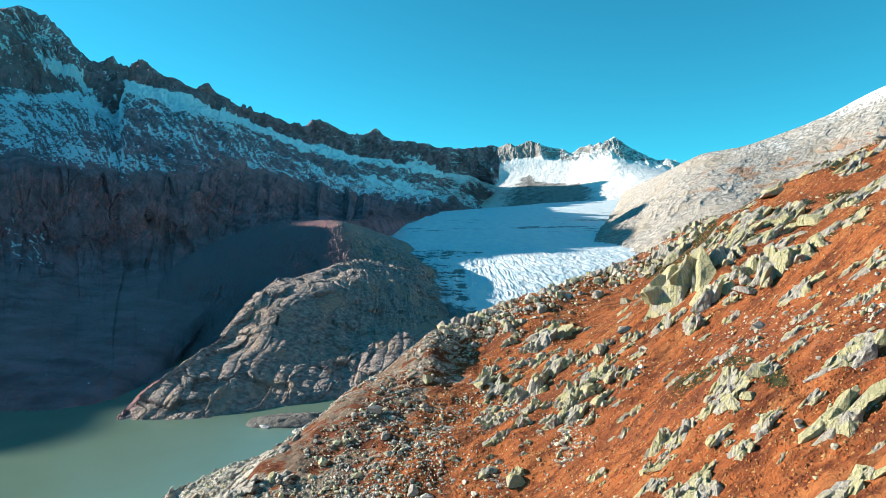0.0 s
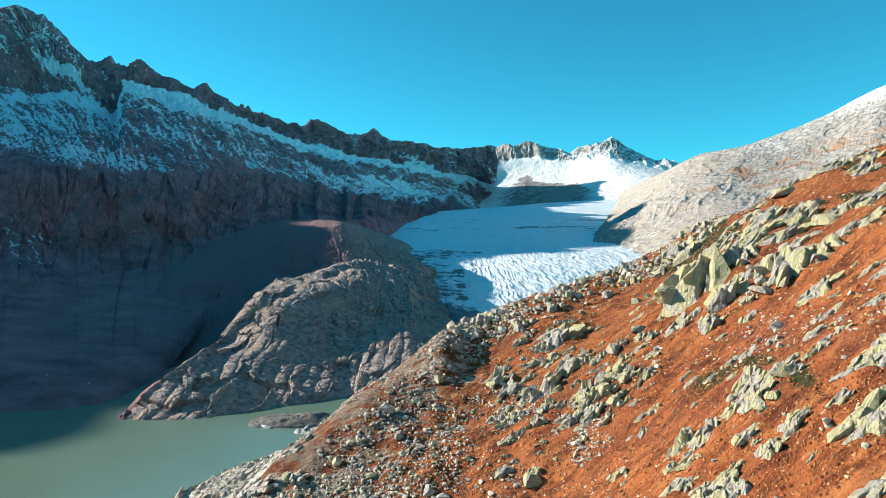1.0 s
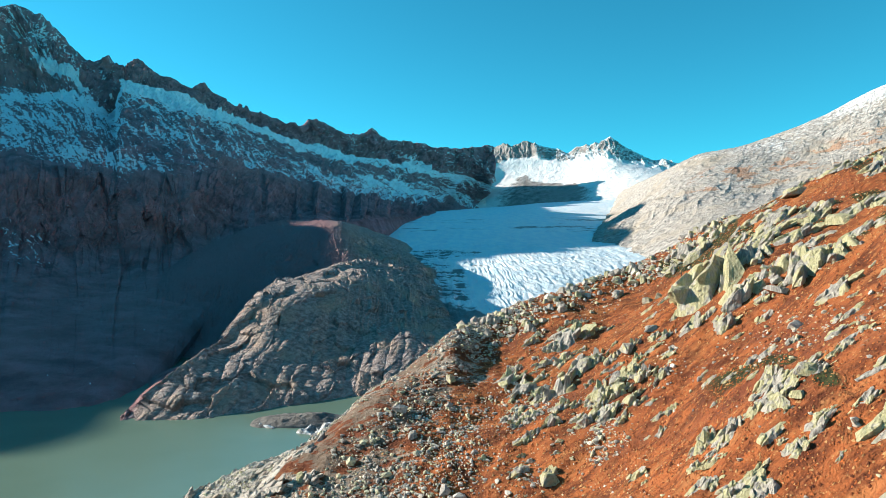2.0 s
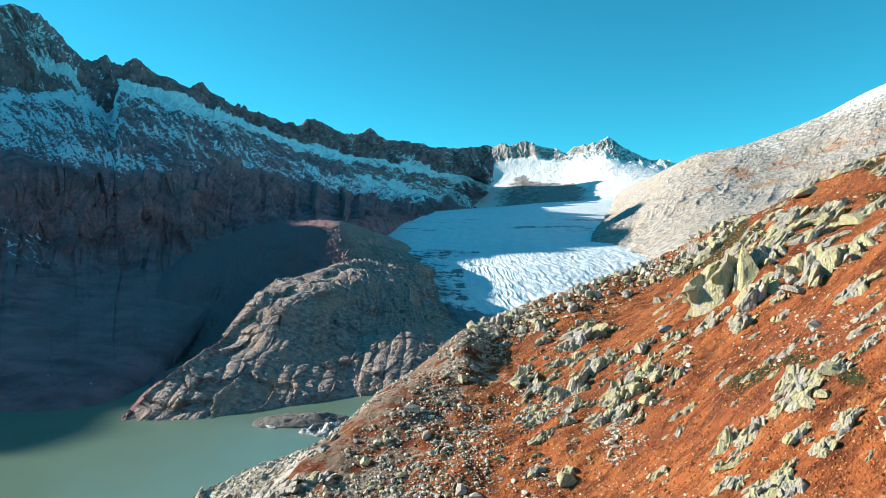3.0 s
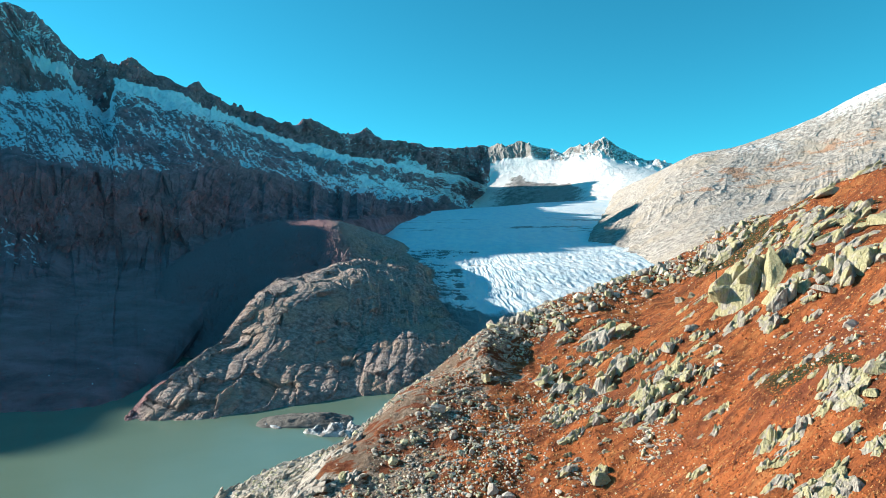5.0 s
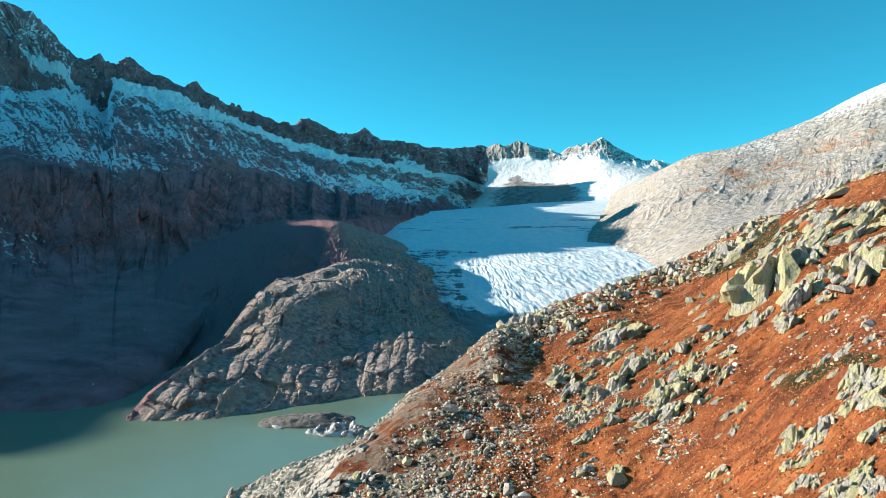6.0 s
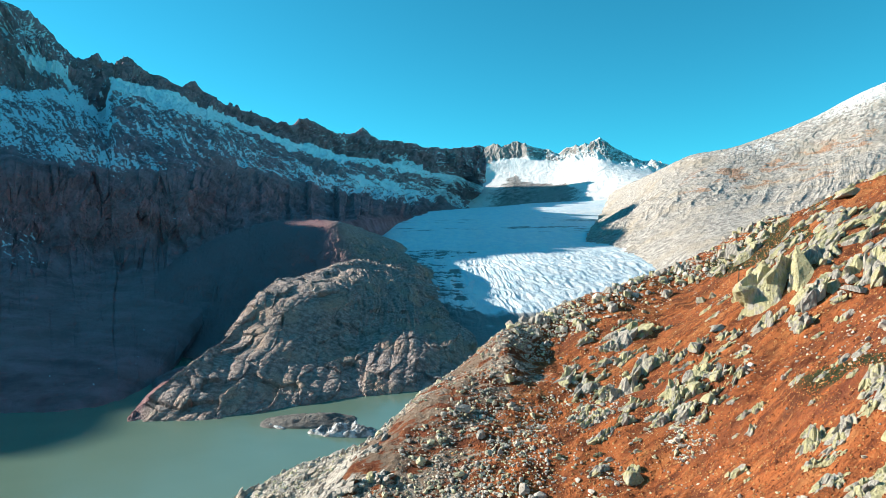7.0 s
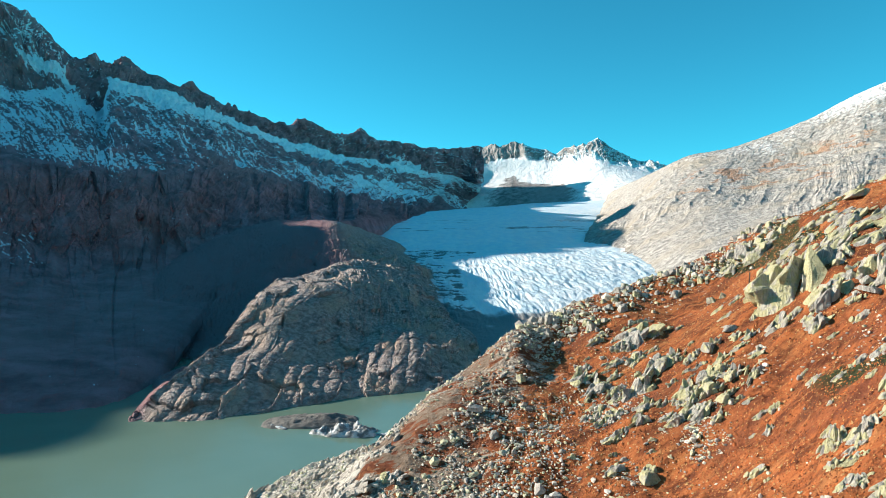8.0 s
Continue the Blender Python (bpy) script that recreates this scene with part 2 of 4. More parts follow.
def shrub_tufts():
    n = Nodes("autumn_tufts")
    island = n.add("ShaderNodeNewGeometry").outputs["Random Per Island"]
    patch = n.noise(9, 4)
    colour = n.mix(island, (0.10, 0.028, 0.014), (0.56, 0.160, 0.046))
    colour = n.mix(n.span(n.math("FRACT", n.math("MULTIPLY", island, 9.7)), 0.7, 0.85), colour, (0.56, 0.31, 0.13))
    colour = n.mix(n.math("MULTIPLY", n.span(patch, 0.55, 0.7), 0.5), colour, (0.14, 0.06, 0.03))
    return n.finish(colour, 0.95, n.noise(0.12, 3), 0.1)


TUFTS = shrub_tufts()


def islet_gravel():
    n = Nodes("wet_grey_gravel")
    mid, fine = n.noise(5, 5), n.noise(0.7, 4)
    colour = n.mix(n.span(mid, 0.35, 0.65), (0.10, 0.095, 0.09), (0.19, 0.175, 0.16))
    colour = n.mix(n.span(fine, 0.55, 0.75), colour, (0.28, 0.26, 0.24))
    return n.finish(colour, 0.9, n.math("ADD", mid, fine), 0.4)


def dead_ice():
    n = Nodes("dirty_melting_ice")
    mid, fine = n.noise(4, 5), n.noise(0.8, 4)
    colour = n.mix(n.span(mid, 0.36, 0.58), (0.60, 0.63, 0.64), (0.19, 0.185, 0.18))
    return n.finish(colour, 0.5, n.math("ADD", mid, fine), 0.3)


def weathered_wood():
    n = Nodes("weathered_wood")
    grain = n.noise(0.08, 4, 0.6, (1, 1, 0.1))
    return n.finish(n.mix(grain, (0.05, 0.038, 0.03), (0.13, 0.10, 0.08)), 0.85, grain, 0.01)


BOULDER = lichen_boulder()
STONES = loose_stone()
GRAVEL = islet_gravel()
DEAD_ICE = dead_ice()
WOOD = weathered_wood()
DARK = dark_mountain()
KNOB_ROCK = bare_rock("ice_polished_granite", (0.25, 0.20, 0.185), (0.58, 0.485, 0.445), (0.54, 0.40, 0.31), 4.0, 1.3, 0.5)
PALE_ROCK = bare_rock("pale_granite_slope", (0.25, 0.232, 0.215), (0.53, 0.495, 0.455), (0.41, 0.355, 0.29), 9.0, 1.5, 0.0)
PEAK_ROCK = bare_rock("far_peak_rock", (0.16, 0.15, 0.15), (0.38, 0.36, 0.35), (0.30, 0.28, 0.27), 40.0, 4.0, 0.0)
BEDROCK = bare_rock("pale_bedrock", (0.36, 0.325, 0.29), (0.68, 0.62, 0.55), (0.55, 0.47, 0.38), 1.2, 0.35, 0.3)
ICE_MATERIAL = glacier_ice()
WATER = lake_water()
TURF = slope_cover()

# ---- plan of the landforms: lines in metres, x across, y up the valley, z above the lake ----
LEFT = {}
LEFT["crest"] = [(-1668, 2000, 877), (-1468, 2097, 910), (-1374, 2125, 898), (-1294, 2150, 830), (-1217, 2183, 736), (-1175, 2233, 737), (-1171, 2283, 735), (-1102, 2400, 757), (-1014, 2500, 710), (-938, 2667, 716), (-870, 2833, 716), (-727, 3083, 699), (-556, 3383, 718), (-345, 3717, 743), (-85, 3990, 758), (153, 4180, 756), (314, 4190, 627)]
LEFT["snow_top"] = [(-1418, 1700, 541), (-1225, 1750, 560), (-1121, 1733, 540), (-1033, 1717, 533), (-947, 1700, 498), (-938, 1783, 498), (-1000, 1950, 621), (-949, 2067, 630), (-879, 2167, 615), (-839, 2383, 616), (-794, 2583, 620), (-672, 2850, 595), (-520, 3167, 588), (-322, 3467, 588), (-82, 3817, 586), (153, 4167, 579), (320, 4267, 522)]
LEFT["terrace"] = [(-792, 950, 231), (-671, 958, 245), (-625, 967, 238), (-588, 977, 235), (-557, 1000, 232), (-539, 1025, 231), (-531, 1037, 233), (-505, 1100, 238), (-466, 1150, 242), (-457, 1300, 262), (-451, 1467, 279), (-417, 1767, 297), (-342, 2083, 305), (-248, 2667, 351), (-71, 3333, 399), (57, 4000, 417), (208, 4167, 393)]
LEFT["cliff_foot"] = [(-612, 733, 99), (-531, 758, 93), (-507, 783, 89), (-485, 806, 84), (-465, 834, 83), (-452, 859, 85), (-446, 869, 86), (-418, 910, 92), (-385, 950, 100), (-350, 995, 117), (-317, 1033, 132), (-275, 1167, 157), (-224, 1362, 180), (-155, 1667, 201), (-54, 2500, 246), (131, 3583, 318), (192, 3833, 335)]
LEFT["valley"] = [(-309, 370, -1), (-267, 382, 0), (-248, 383, 0), (-233, 387, 0), (-220, 395, 0), (-216, 411, 0), (-214, 418, 1), (-219, 476, 4), (-243, 599, 20), (-262, 745, 47), (-266, 867, 84), (-229, 973, 110), (-197, 1200, 141), (-139, 1500, 160), (-50, 2333, 215), (125, 3417, 292), (183, 3667, 312)]
KNOB = {}
KNOB["shore"] = [(-182, 357, -1), (-181, 363, 0), (-160, 363, 0), (-139, 367, 0), (-122, 377, 0), (-90, 403, 0), (-55, 425, 0), (-17, 440, 0), (2, 450, 0), (28, 483, 0)]
KNOB["apron"] = [(-188, 370, -4), (-185, 377, 4), (-169, 392, 12), (-148, 400, 13), (-128, 417, 13), (-96, 442, 14), (-61, 475, 14), (-24, 500, 19), (3, 550, 21), (28, 567, 18)]
KNOB["shoulder"] = [(-198, 408, 2), (-176, 400, 16), (-169, 425, 23), (-161, 475, 28), (-133, 475, 29), (-104, 497, 28), (-68, 525, 29), (-32, 558, 32), (-5, 617, 33), (9, 633, 26)]
KNOB["brow"] = [(-204, 437, 5), (-173, 417, 17), (-168, 487, 30), (-167, 503, 40), (-152, 542, 60), (-115, 575, 66), (-79, 617, 63), (-53, 700, 62), (-12, 717, 42), (4, 733, 31)]
KNOB["crown"] = [(-231, 475, -3), (-172, 433, 16), (-173, 508, 28), (-177, 558, 47), (-167, 617, 66), (-142, 667, 71), (-108, 737, 84), (-66, 783, 78), (-28, 817, 63), (1, 833, 40)]
KNOB["saddle"] = [(-279, 558, -11), (-226, 583, 5), (-209, 617, 17), (-197, 650, 41), (-178, 700, 62), (-157, 750, 70), (-115, 783, 81), (-88, 867, 88), (-45, 933, 79), (-8, 967, 61)]
KNOB["upper"] = [(-363, 683, 2), (-324, 750, 59), (-301, 833, 77), (-264, 883, 99), (-230, 908, 116), (-197, 925, 128), (-153, 933, 133), (-133, 1033, 123), (-95, 1133, 105), (-34, 1133, 79)]
KNOB["back"] = [(-457, 833, 10), (-412, 933, 66), (-375, 967, 100), (-307, 1000, 131), (-256, 1008, 143), (-232, 1067, 143), (-181, 1100, 141), (-159, 1233, 138), (-132, 1300, 129), (-88, 1333, 112)]
ICE = {}
ICE["at_550"] = [(-12, 550, 0), (33, 553, 0), (82, 553, 0), (181, 553, 0)]
ICE["at_658"] = [(-26, 658, 10), (39, 667, 14), (99, 667, 15), (248, 667, 14)]
ICE["at_783"] = [(-45, 783, 33), (47, 797, 38), (119, 800, 41), (333, 800, 39)]
ICE["at_916"] = [(-52, 917, 59), (55, 933, 66), (138, 933, 69), (388, 933, 65)]
ICE["at_1083"] = [(-62, 1083, 80), (64, 1083, 88), (161, 1083, 91), (403, 1083, 88)]
ICE["at_1233"] = [(-104, 1233, 95), (73, 1233, 103), (183, 1233, 108), (458, 1233, 104)]
ICE["at_1416"] = [(-182, 1417, 113), (20, 1417, 123), (210, 1417, 125), (463, 1417, 120)]
ICE["at_1666"] = [(-244, 1667, 154), (-51, 1667, 160), (247, 1667, 163), (545, 1667, 160)]
ICE["at_2166"] = [(-317, 2167, 205), (-66, 2167, 207), (321, 2167, 217), (708, 2167, 221)]
ICE["at_2833"] = [(-466, 2833, 266), (-86, 2833, 268), (420, 2833, 286), (926, 2833, 304)]
ICE["at_3666"] = [(-603, 3667, 331), (52, 3667, 328), (544, 3667, 357), (1297, 3667, 410)]
ICE["at_4583"] = [(-753, 4583, 406), (270, 4583, 393), (680, 4583, 438), (1908, 4583, 529)]
RIGHT = {}
RIGHT["crest"] = [(683, 2500, 313), (644, 1917, 323), (627, 1750, 322), (651, 1633, 334), (719, 1590, 344), (806, 1567, 373), (895, 1528, 411), (959, 1500, 448), (1027, 1467, 482), (1222, 1417, 555)]
RIGHT["upper"] = [(520, 2000, 217), (500, 1667, 219), (507, 1550, 232), (526, 1417, 239), (579, 1333, 243), (657, 1300, 251), (742, 1267, 270), (789, 1233, 287), (840, 1200, 303), (1007, 1167, 339)]
RIGHT["lower"] = [(383, 1583, 150), (401, 1467, 159), (427, 1383, 168), (424, 1200, 159), (434, 1067, 149), (488, 1000, 153), (530, 933, 158), (565, 883, 167), (607, 867, 177), (719, 833, 189)]
RIGHT["foot"] = [(297, 1300, 103), (304, 1233, 94), (305, 1133, 77), (310, 1033, 67), (334, 900, 75), (369, 800, 85), (394, 717, 93), (426, 667, 99), (443, 633, 105), (518, 600, 115)]
RIGHT["toe"] = [(249, 1233, 56), (256, 1167, 37), (253, 1067, 23), (247, 933, 16), (262, 800, 14), (291, 700, 24), (320, 633, 31), (347, 583, 42), (365, 533, 52), (395, 483, 65)]
BACK = {}
BACK["crest"] = [(-940, 4702, 690), (-358, 4773, 764), (-18, 4859, 841), (287, 4877, 879), (454, 4792, 873), (594, 4715, 882), (748, 4628, 830), (878, 4552, 802), (1017, 4448, 810), (1122, 4362, 831), (1238, 4317, 743), (1355, 4261, 685), (1524, 4203, 635), (1803, 4154, 577)]
BACK["cliff_foot"] = [(-906, 4528, 588), (-345, 4598, 636), (127, 4598, 678), (363, 4624, 718), (527, 4608, 758), (636, 4565, 755), (748, 4501, 734), (853, 4420, 710), (980, 4288, 707), (1088, 4183, 701), (1206, 4144, 665), (1336, 4088, 620), (1467, 4047, 587), (1735, 3999, 524)]
BACK["snowfield"] = [(-854, 4267, 465), (-324, 4319, 489), (63, 4389, 514), (264, 4494, 564), (403, 4477, 574), (537, 4423, 584), (675, 4291, 543), (800, 4145, 510), (911, 3985, 494), (1022, 3869, 482), (1111, 3816, 504), (1229, 3760, 505), (1343, 3705, 492), (1581, 3643, 443)]
BACK["foot"] = [(-802, 4005, 335), (-304, 4058, 327), (-15, 4110, 330), (170, 4146, 339), (316, 4110, 345), (454, 4036, 347), (585, 3945, 349), (737, 3820, 354), (846, 3699, 366), (952, 3602, 366), (1038, 3565, 373), (1152, 3526, 379), (1265, 3486, 382), (1494, 3441, 372)]
# x and height of the skyline along the left crest, with its spires, and along the far peaks
LEFT_RIDGE = [(-1700, 800), (-1525, 840), (-1487, 894), (-1447, 914), (-1405, 909), (-1362, 886), (-1330, 851), (-1298, 822), (-1272, 780), (-1241, 752), (-1215, 745), (-1197, 762), (-1184, 780), (-1172, 751), (-1165, 757), (-1146, 798), (-1127, 794), (-1107, 768), (-1074, 753), (-1040, 742), (-1026, 724), (-1006, 727), (-994, 749), (-982, 771), (-967, 750), (-942, 727), (-912, 715), (-818, 712), (-763, 704), (-743, 691), (-710, 707), (-691, 738), (-663, 761), (-620, 739), (-573, 718), (-533, 712), (-492, 735), (-457, 756), (-426, 795), (-393, 767), (-344, 731), (-282, 743), (-207, 749), (-128, 751), (-58, 733), (74, 755), (252, 786), (328, 771)]
BACK_RIDGE = [(-176, 857), (176, 857), (377, 882), (418, 898), (474, 864), (555, 895), (589, 903), (621, 882), (673, 856), (750, 839), (801, 830), (838, 804), (870, 782), (911, 819), (948, 829), (983, 839), (1007, 815), (1042, 838), (1061, 821), (1088, 855), (1122, 867), (1151, 843), (1185, 812), (1237, 769), (1289, 729), (1366, 694), (1469, 670), (1546, 643), (1673, 634)]
SLOPE_X = [-140, -70, -48, -34, -22, -10, 2, 14, 26, 38, 50, 64, 84, 120, 420]
SLOPE = {}
SLOPE[-120] = [-40.0, 3.4, 18.9, 31.7, 40.7, 48.0, 55.1, 62.4, 70.7, 82.1, 92.0, 103.4, 121.3, 145.0, 330.0]
SLOPE[25] = [-40.0, 8.4, 25.2, 38.4, 47.2, 53.8, 59.1, 65.1, 73.5, 84.7, 94.1, 105.0, 120.4, 143.2, 330.1]
SLOPE[44] = [-40.0, 10.1, 27.1, 39.9, 48.6, 54.9, 59.9, 65.8, 74.0, 84.0, 93.1, 105.0, 120.4, 143.1, 329.8]
SLOPE[56] = [-40.0, 14.8, 32.3, 43.7, 51.5, 57.2, 61.2, 66.4, 75.8, 86.3, 94.5, 105.3, 120.1, 142.6, 327.3]
SLOPE[68] = [-40.2, 16.1, 34.0, 45.3, 52.7, 57.3, 60.6, 64.9, 73.5, 85.2, 94.5, 104.8, 118.3, 140.6, 324.3]
SLOPE[80] = [-39.4, 18.0, 36.2, 48.1, 55.0, 57.8, 61.5, 65.9, 73.1, 83.2, 93.9, 104.2, 116.0, 137.7, 320.1]
SLOPE[92] = [-37.3, 20.6, 39.1, 52.2, 60.7, 63.1, 66.4, 70.1, 76.9, 85.3, 95.7, 103.6, 115.5, 134.1, 314.2]
SLOPE[104] = [-36.0, 22.4, 41.5, 52.8, 63.4, 69.0, 70.3, 72.4, 78.8, 86.9, 96.8, 105.5, 116.8, 131.3, 308.6]
SLOPE[116] = [-36.9, 23.6, 45.6, 51.8, 60.7, 71.1, 75.6, 78.4, 82.3, 86.6, 94.9, 106.0, 116.2, 128.5, 303.2]
SLOPE[128] = [-39.4, 21.0, 47.2, 54.2, 58.9, 68.1, 78.0, 84.1, 87.2, 89.4, 95.1, 105.0, 111.5, 125.5, 296.0]
SLOPE[138] = [-43.0, 12.9, 37.7, 48.8, 53.7, 62.2, 74.1, 82.4, 88.1, 92.3, 96.8, 103.7, 105.4, 122.4, 288.7]
SLOPE[150] = [-49.3, -1.0, 18.5, 32.5, 42.4, 54.0, 64.8, 73.1, 80.4, 87.4, 92.7, 99.5, 102.2, 117.8, 281.1]
SLOPE[168] = [-55.8, -13.7, 1.9, 15.6, 27.9, 40.9, 51.7, 60.8, 68.2, 75.1, 81.7, 88.8, 94.9, 111.7, 272.4]
SLOPE[200] = [-63.3, -29.1, -16.5, -5.5, 4.4, 15.3, 26.0, 35.9, 44.0, 52.2, 60.8, 70.8, 83.1, 101.6, 260.4]
SLOPE[260] = [-70.9, -45.7, -36.5, -28.7, -21.9, -14.7, -6.7, 1.4, 9.3, 18.8, 29.8, 42.9, 61.6, 81.4, 234.7]
SLOPE[420] = [-80.1, -62.7, -56.7, -51.7, -46.3, -40.1, -36.9, -33.8, -29.7, -25.8, -18.3, -9.2, 4.3, 20.1, 140.1]
# x, y, width and height of the rocks that stand out on the slope
OUTCROPS = {}
OUTCROPS["ribs"] = [(39.7, 48.7, 6.4, 4.5), (42.6, 53.4, 4.8, 2.7), (46.5, 65.9, 3.4, 2.2), (44.0, 60.4, 3.1, 1.9), (49.9, 73.0, 4.3, 3.3), (49.9, 60.9, 2.6, 2.6), (52.5, 65.5, 3.6, 2.5), (36.3, 42.0, 4.3, 2.3), (31.9, 61.1, 4.0, 3.4), (34.0, 52.6, 2.3, 2.0), (36.6, 60.9, 3.6, 4.0), (38.7, 59.7, 2.3, 2.2), (38.8, 51.6, 2.2, 2.8), (29.6, 52.8, 4.8, 2.0), (36.2, 53.2, 2.0, 1.8), (31.1, 53.5, 2.0, 1.6), (39.2, 48.1, 2.4, 2.4), (44.1, 53.6, 4.3, 1.6), (39.4, 44.3, 1.0, 1.3), (34.1, 69.8, 1.5, 1.2), (35.2, 48.8, 0.8, 1.0)]
OUTCROPS["tower"] = [(46.2, 98.5, 7.7, 10.7), (51.4, 95.0, 3.4, 3.1), (52.0, 88.6, 3.2, 3.5), (52.7, 84.3, 4.4, 4.2), (55.5, 82.2, 4.2, 3.1), (46.3, 89.1, 3.1, 5.1)]
OUTCROPS["fins"] = [(37.8, 94.3, 1.7, 3.3), (25.1, 109.0, 2.4, 4.3), (26.5, 102.5, 3.9, 5.2), (29.5, 102.7, 3.1, 4.3), (30.7, 98.8, 1.9, 2.6), (23.2, 100.8, 4.5, 5.5), (22.3, 94.3, 2.4, 4.1), (31.1, 91.8, 4.1, 3.7), (32.7, 88.4, 2.7, 2.9), (25.0, 88.4, 3.2, 3.5), (27.3, 87.0, 3.4, 2.4), (36.6, 89.5, 1.8, 2.9), (16.1, 110.0, 3.8, 5.0), (17.5, 106.4, 3.6, 4.0), (33.0, 78.4, 1.5, 2.1), (30.7, 75.4, 1.2, 2.1), (35.2, 56.5, 0.7, 1.4), (43.1, 69.6, 1.3, 1.8), (47.4, 84.9, 1.7, 2.2), (27.6, 91.9, 3.3, 3.4)]
OUTCROPS["mounds"] = [(27.6, 115.7, 7.8, 5.8), (40.7, 91.9, 4.0, 4.6), (43.1, 86.5, 3.5, 3.1), (42.6, 91.5, 2.5, 2.8), (46.0, 82.0, 2.4, 2.6), (37.7, 64.7, 3.3, 2.7), (37.9, 59.8, 3.8, 2.2), (35.7, 59.3, 4.3, 1.9), (30.8, 63.7, 3.4, 4.0), (32.3, 60.7, 3.2, 2.6), (28.5, 60.0, 1.6, 2.1), (33.9, 52.4, 2.6, 1.9), (28.4, 56.0, 2.5, 2.0), (28.8, 53.5, 2.3, 2.1), (30.3, 51.5, 3.0, 1.8), (35.9, 53.0, 2.4, 2.3), (36.6, 96.2, 2.3, 2.1), (49.3, 73.1, 3.8, 2.2), (46.4, 67.2, 1.4, 2.0), (18.4, 83.1, 2.3, 1.7)]
# the same for single blocks
BLOCKS_AT = [(42.3, 96.4, 2.2, 1.0), (49.0, 84.3, 2.7, 0.8), (60.3, 130.9, 1.9, 1.6), (61.7, 91.4, 3.6, 1.6), (67.3, 114.0, 4.1, 1.6), (32.7, 97.5, 2.3, 1.6), (36.6, 98.5, 2.3, 1.1), (29.2, 89.3, 2.1, 1.6), (29.7, 85.8, 1.7, 1.4), (42.2, 117.8, 1.9, 1.4), (44.1, 117.2, 1.5, 1.0), (18.3, 95.7, 1.3, 1.1), (18.0, 81.7, 2.5, 1.6), (14.1, 85.0, 1.4, 1.0), (10.2, 90.8, 1.0, 0.8), (-0.4, 98.9, 1.4, 1.3), (13.7, 79.3, 1.8, 1.3), (3.5, 84.1, 1.4, 1.4), (5.5, 84.8, 1.5, 1.4), (-15.9, 105.2, 1.4, 1.4), (-17.3, 96.1, 1.5, 1.5), (5.6, 112.4, 1.4, 1.6), (38.4, 59.1, 2.2, 1.2), (36.4, 56.8, 1.5, 0.8)]


def behind(line, dy, dz):
    return [(x, y + dy, z + dz) for x, y, z in line]


# ---- ground and lake ----
gx, gy = np.meshgrid(np.linspace(-6000, 6000, 60), np.linspace(-6000, 6000, 60))
ground = sheet("ground", np.stack([gx, gy, -14 + 0 * gx], -1), bare_rock("valley_floor_gravel", (0.10, 0.10, 0.10), (0.2, 0.2, 0.19), (0.17, 0.15, 0.13), 12, 0.5))
tagged(ground, "grey gravel valley floor under the mountains", "ground", kind="structure")
gx, gy = np.meshgrid(np.linspace(-700, 500, 30), np.linspace(-500, 760, 30))
lake = sheet("water", np.stack([gx, gy, 0 * gx], -1), WATER)
tagged(lake, "milky grey-green glacier lake with calm water", "lake", kind="structure")


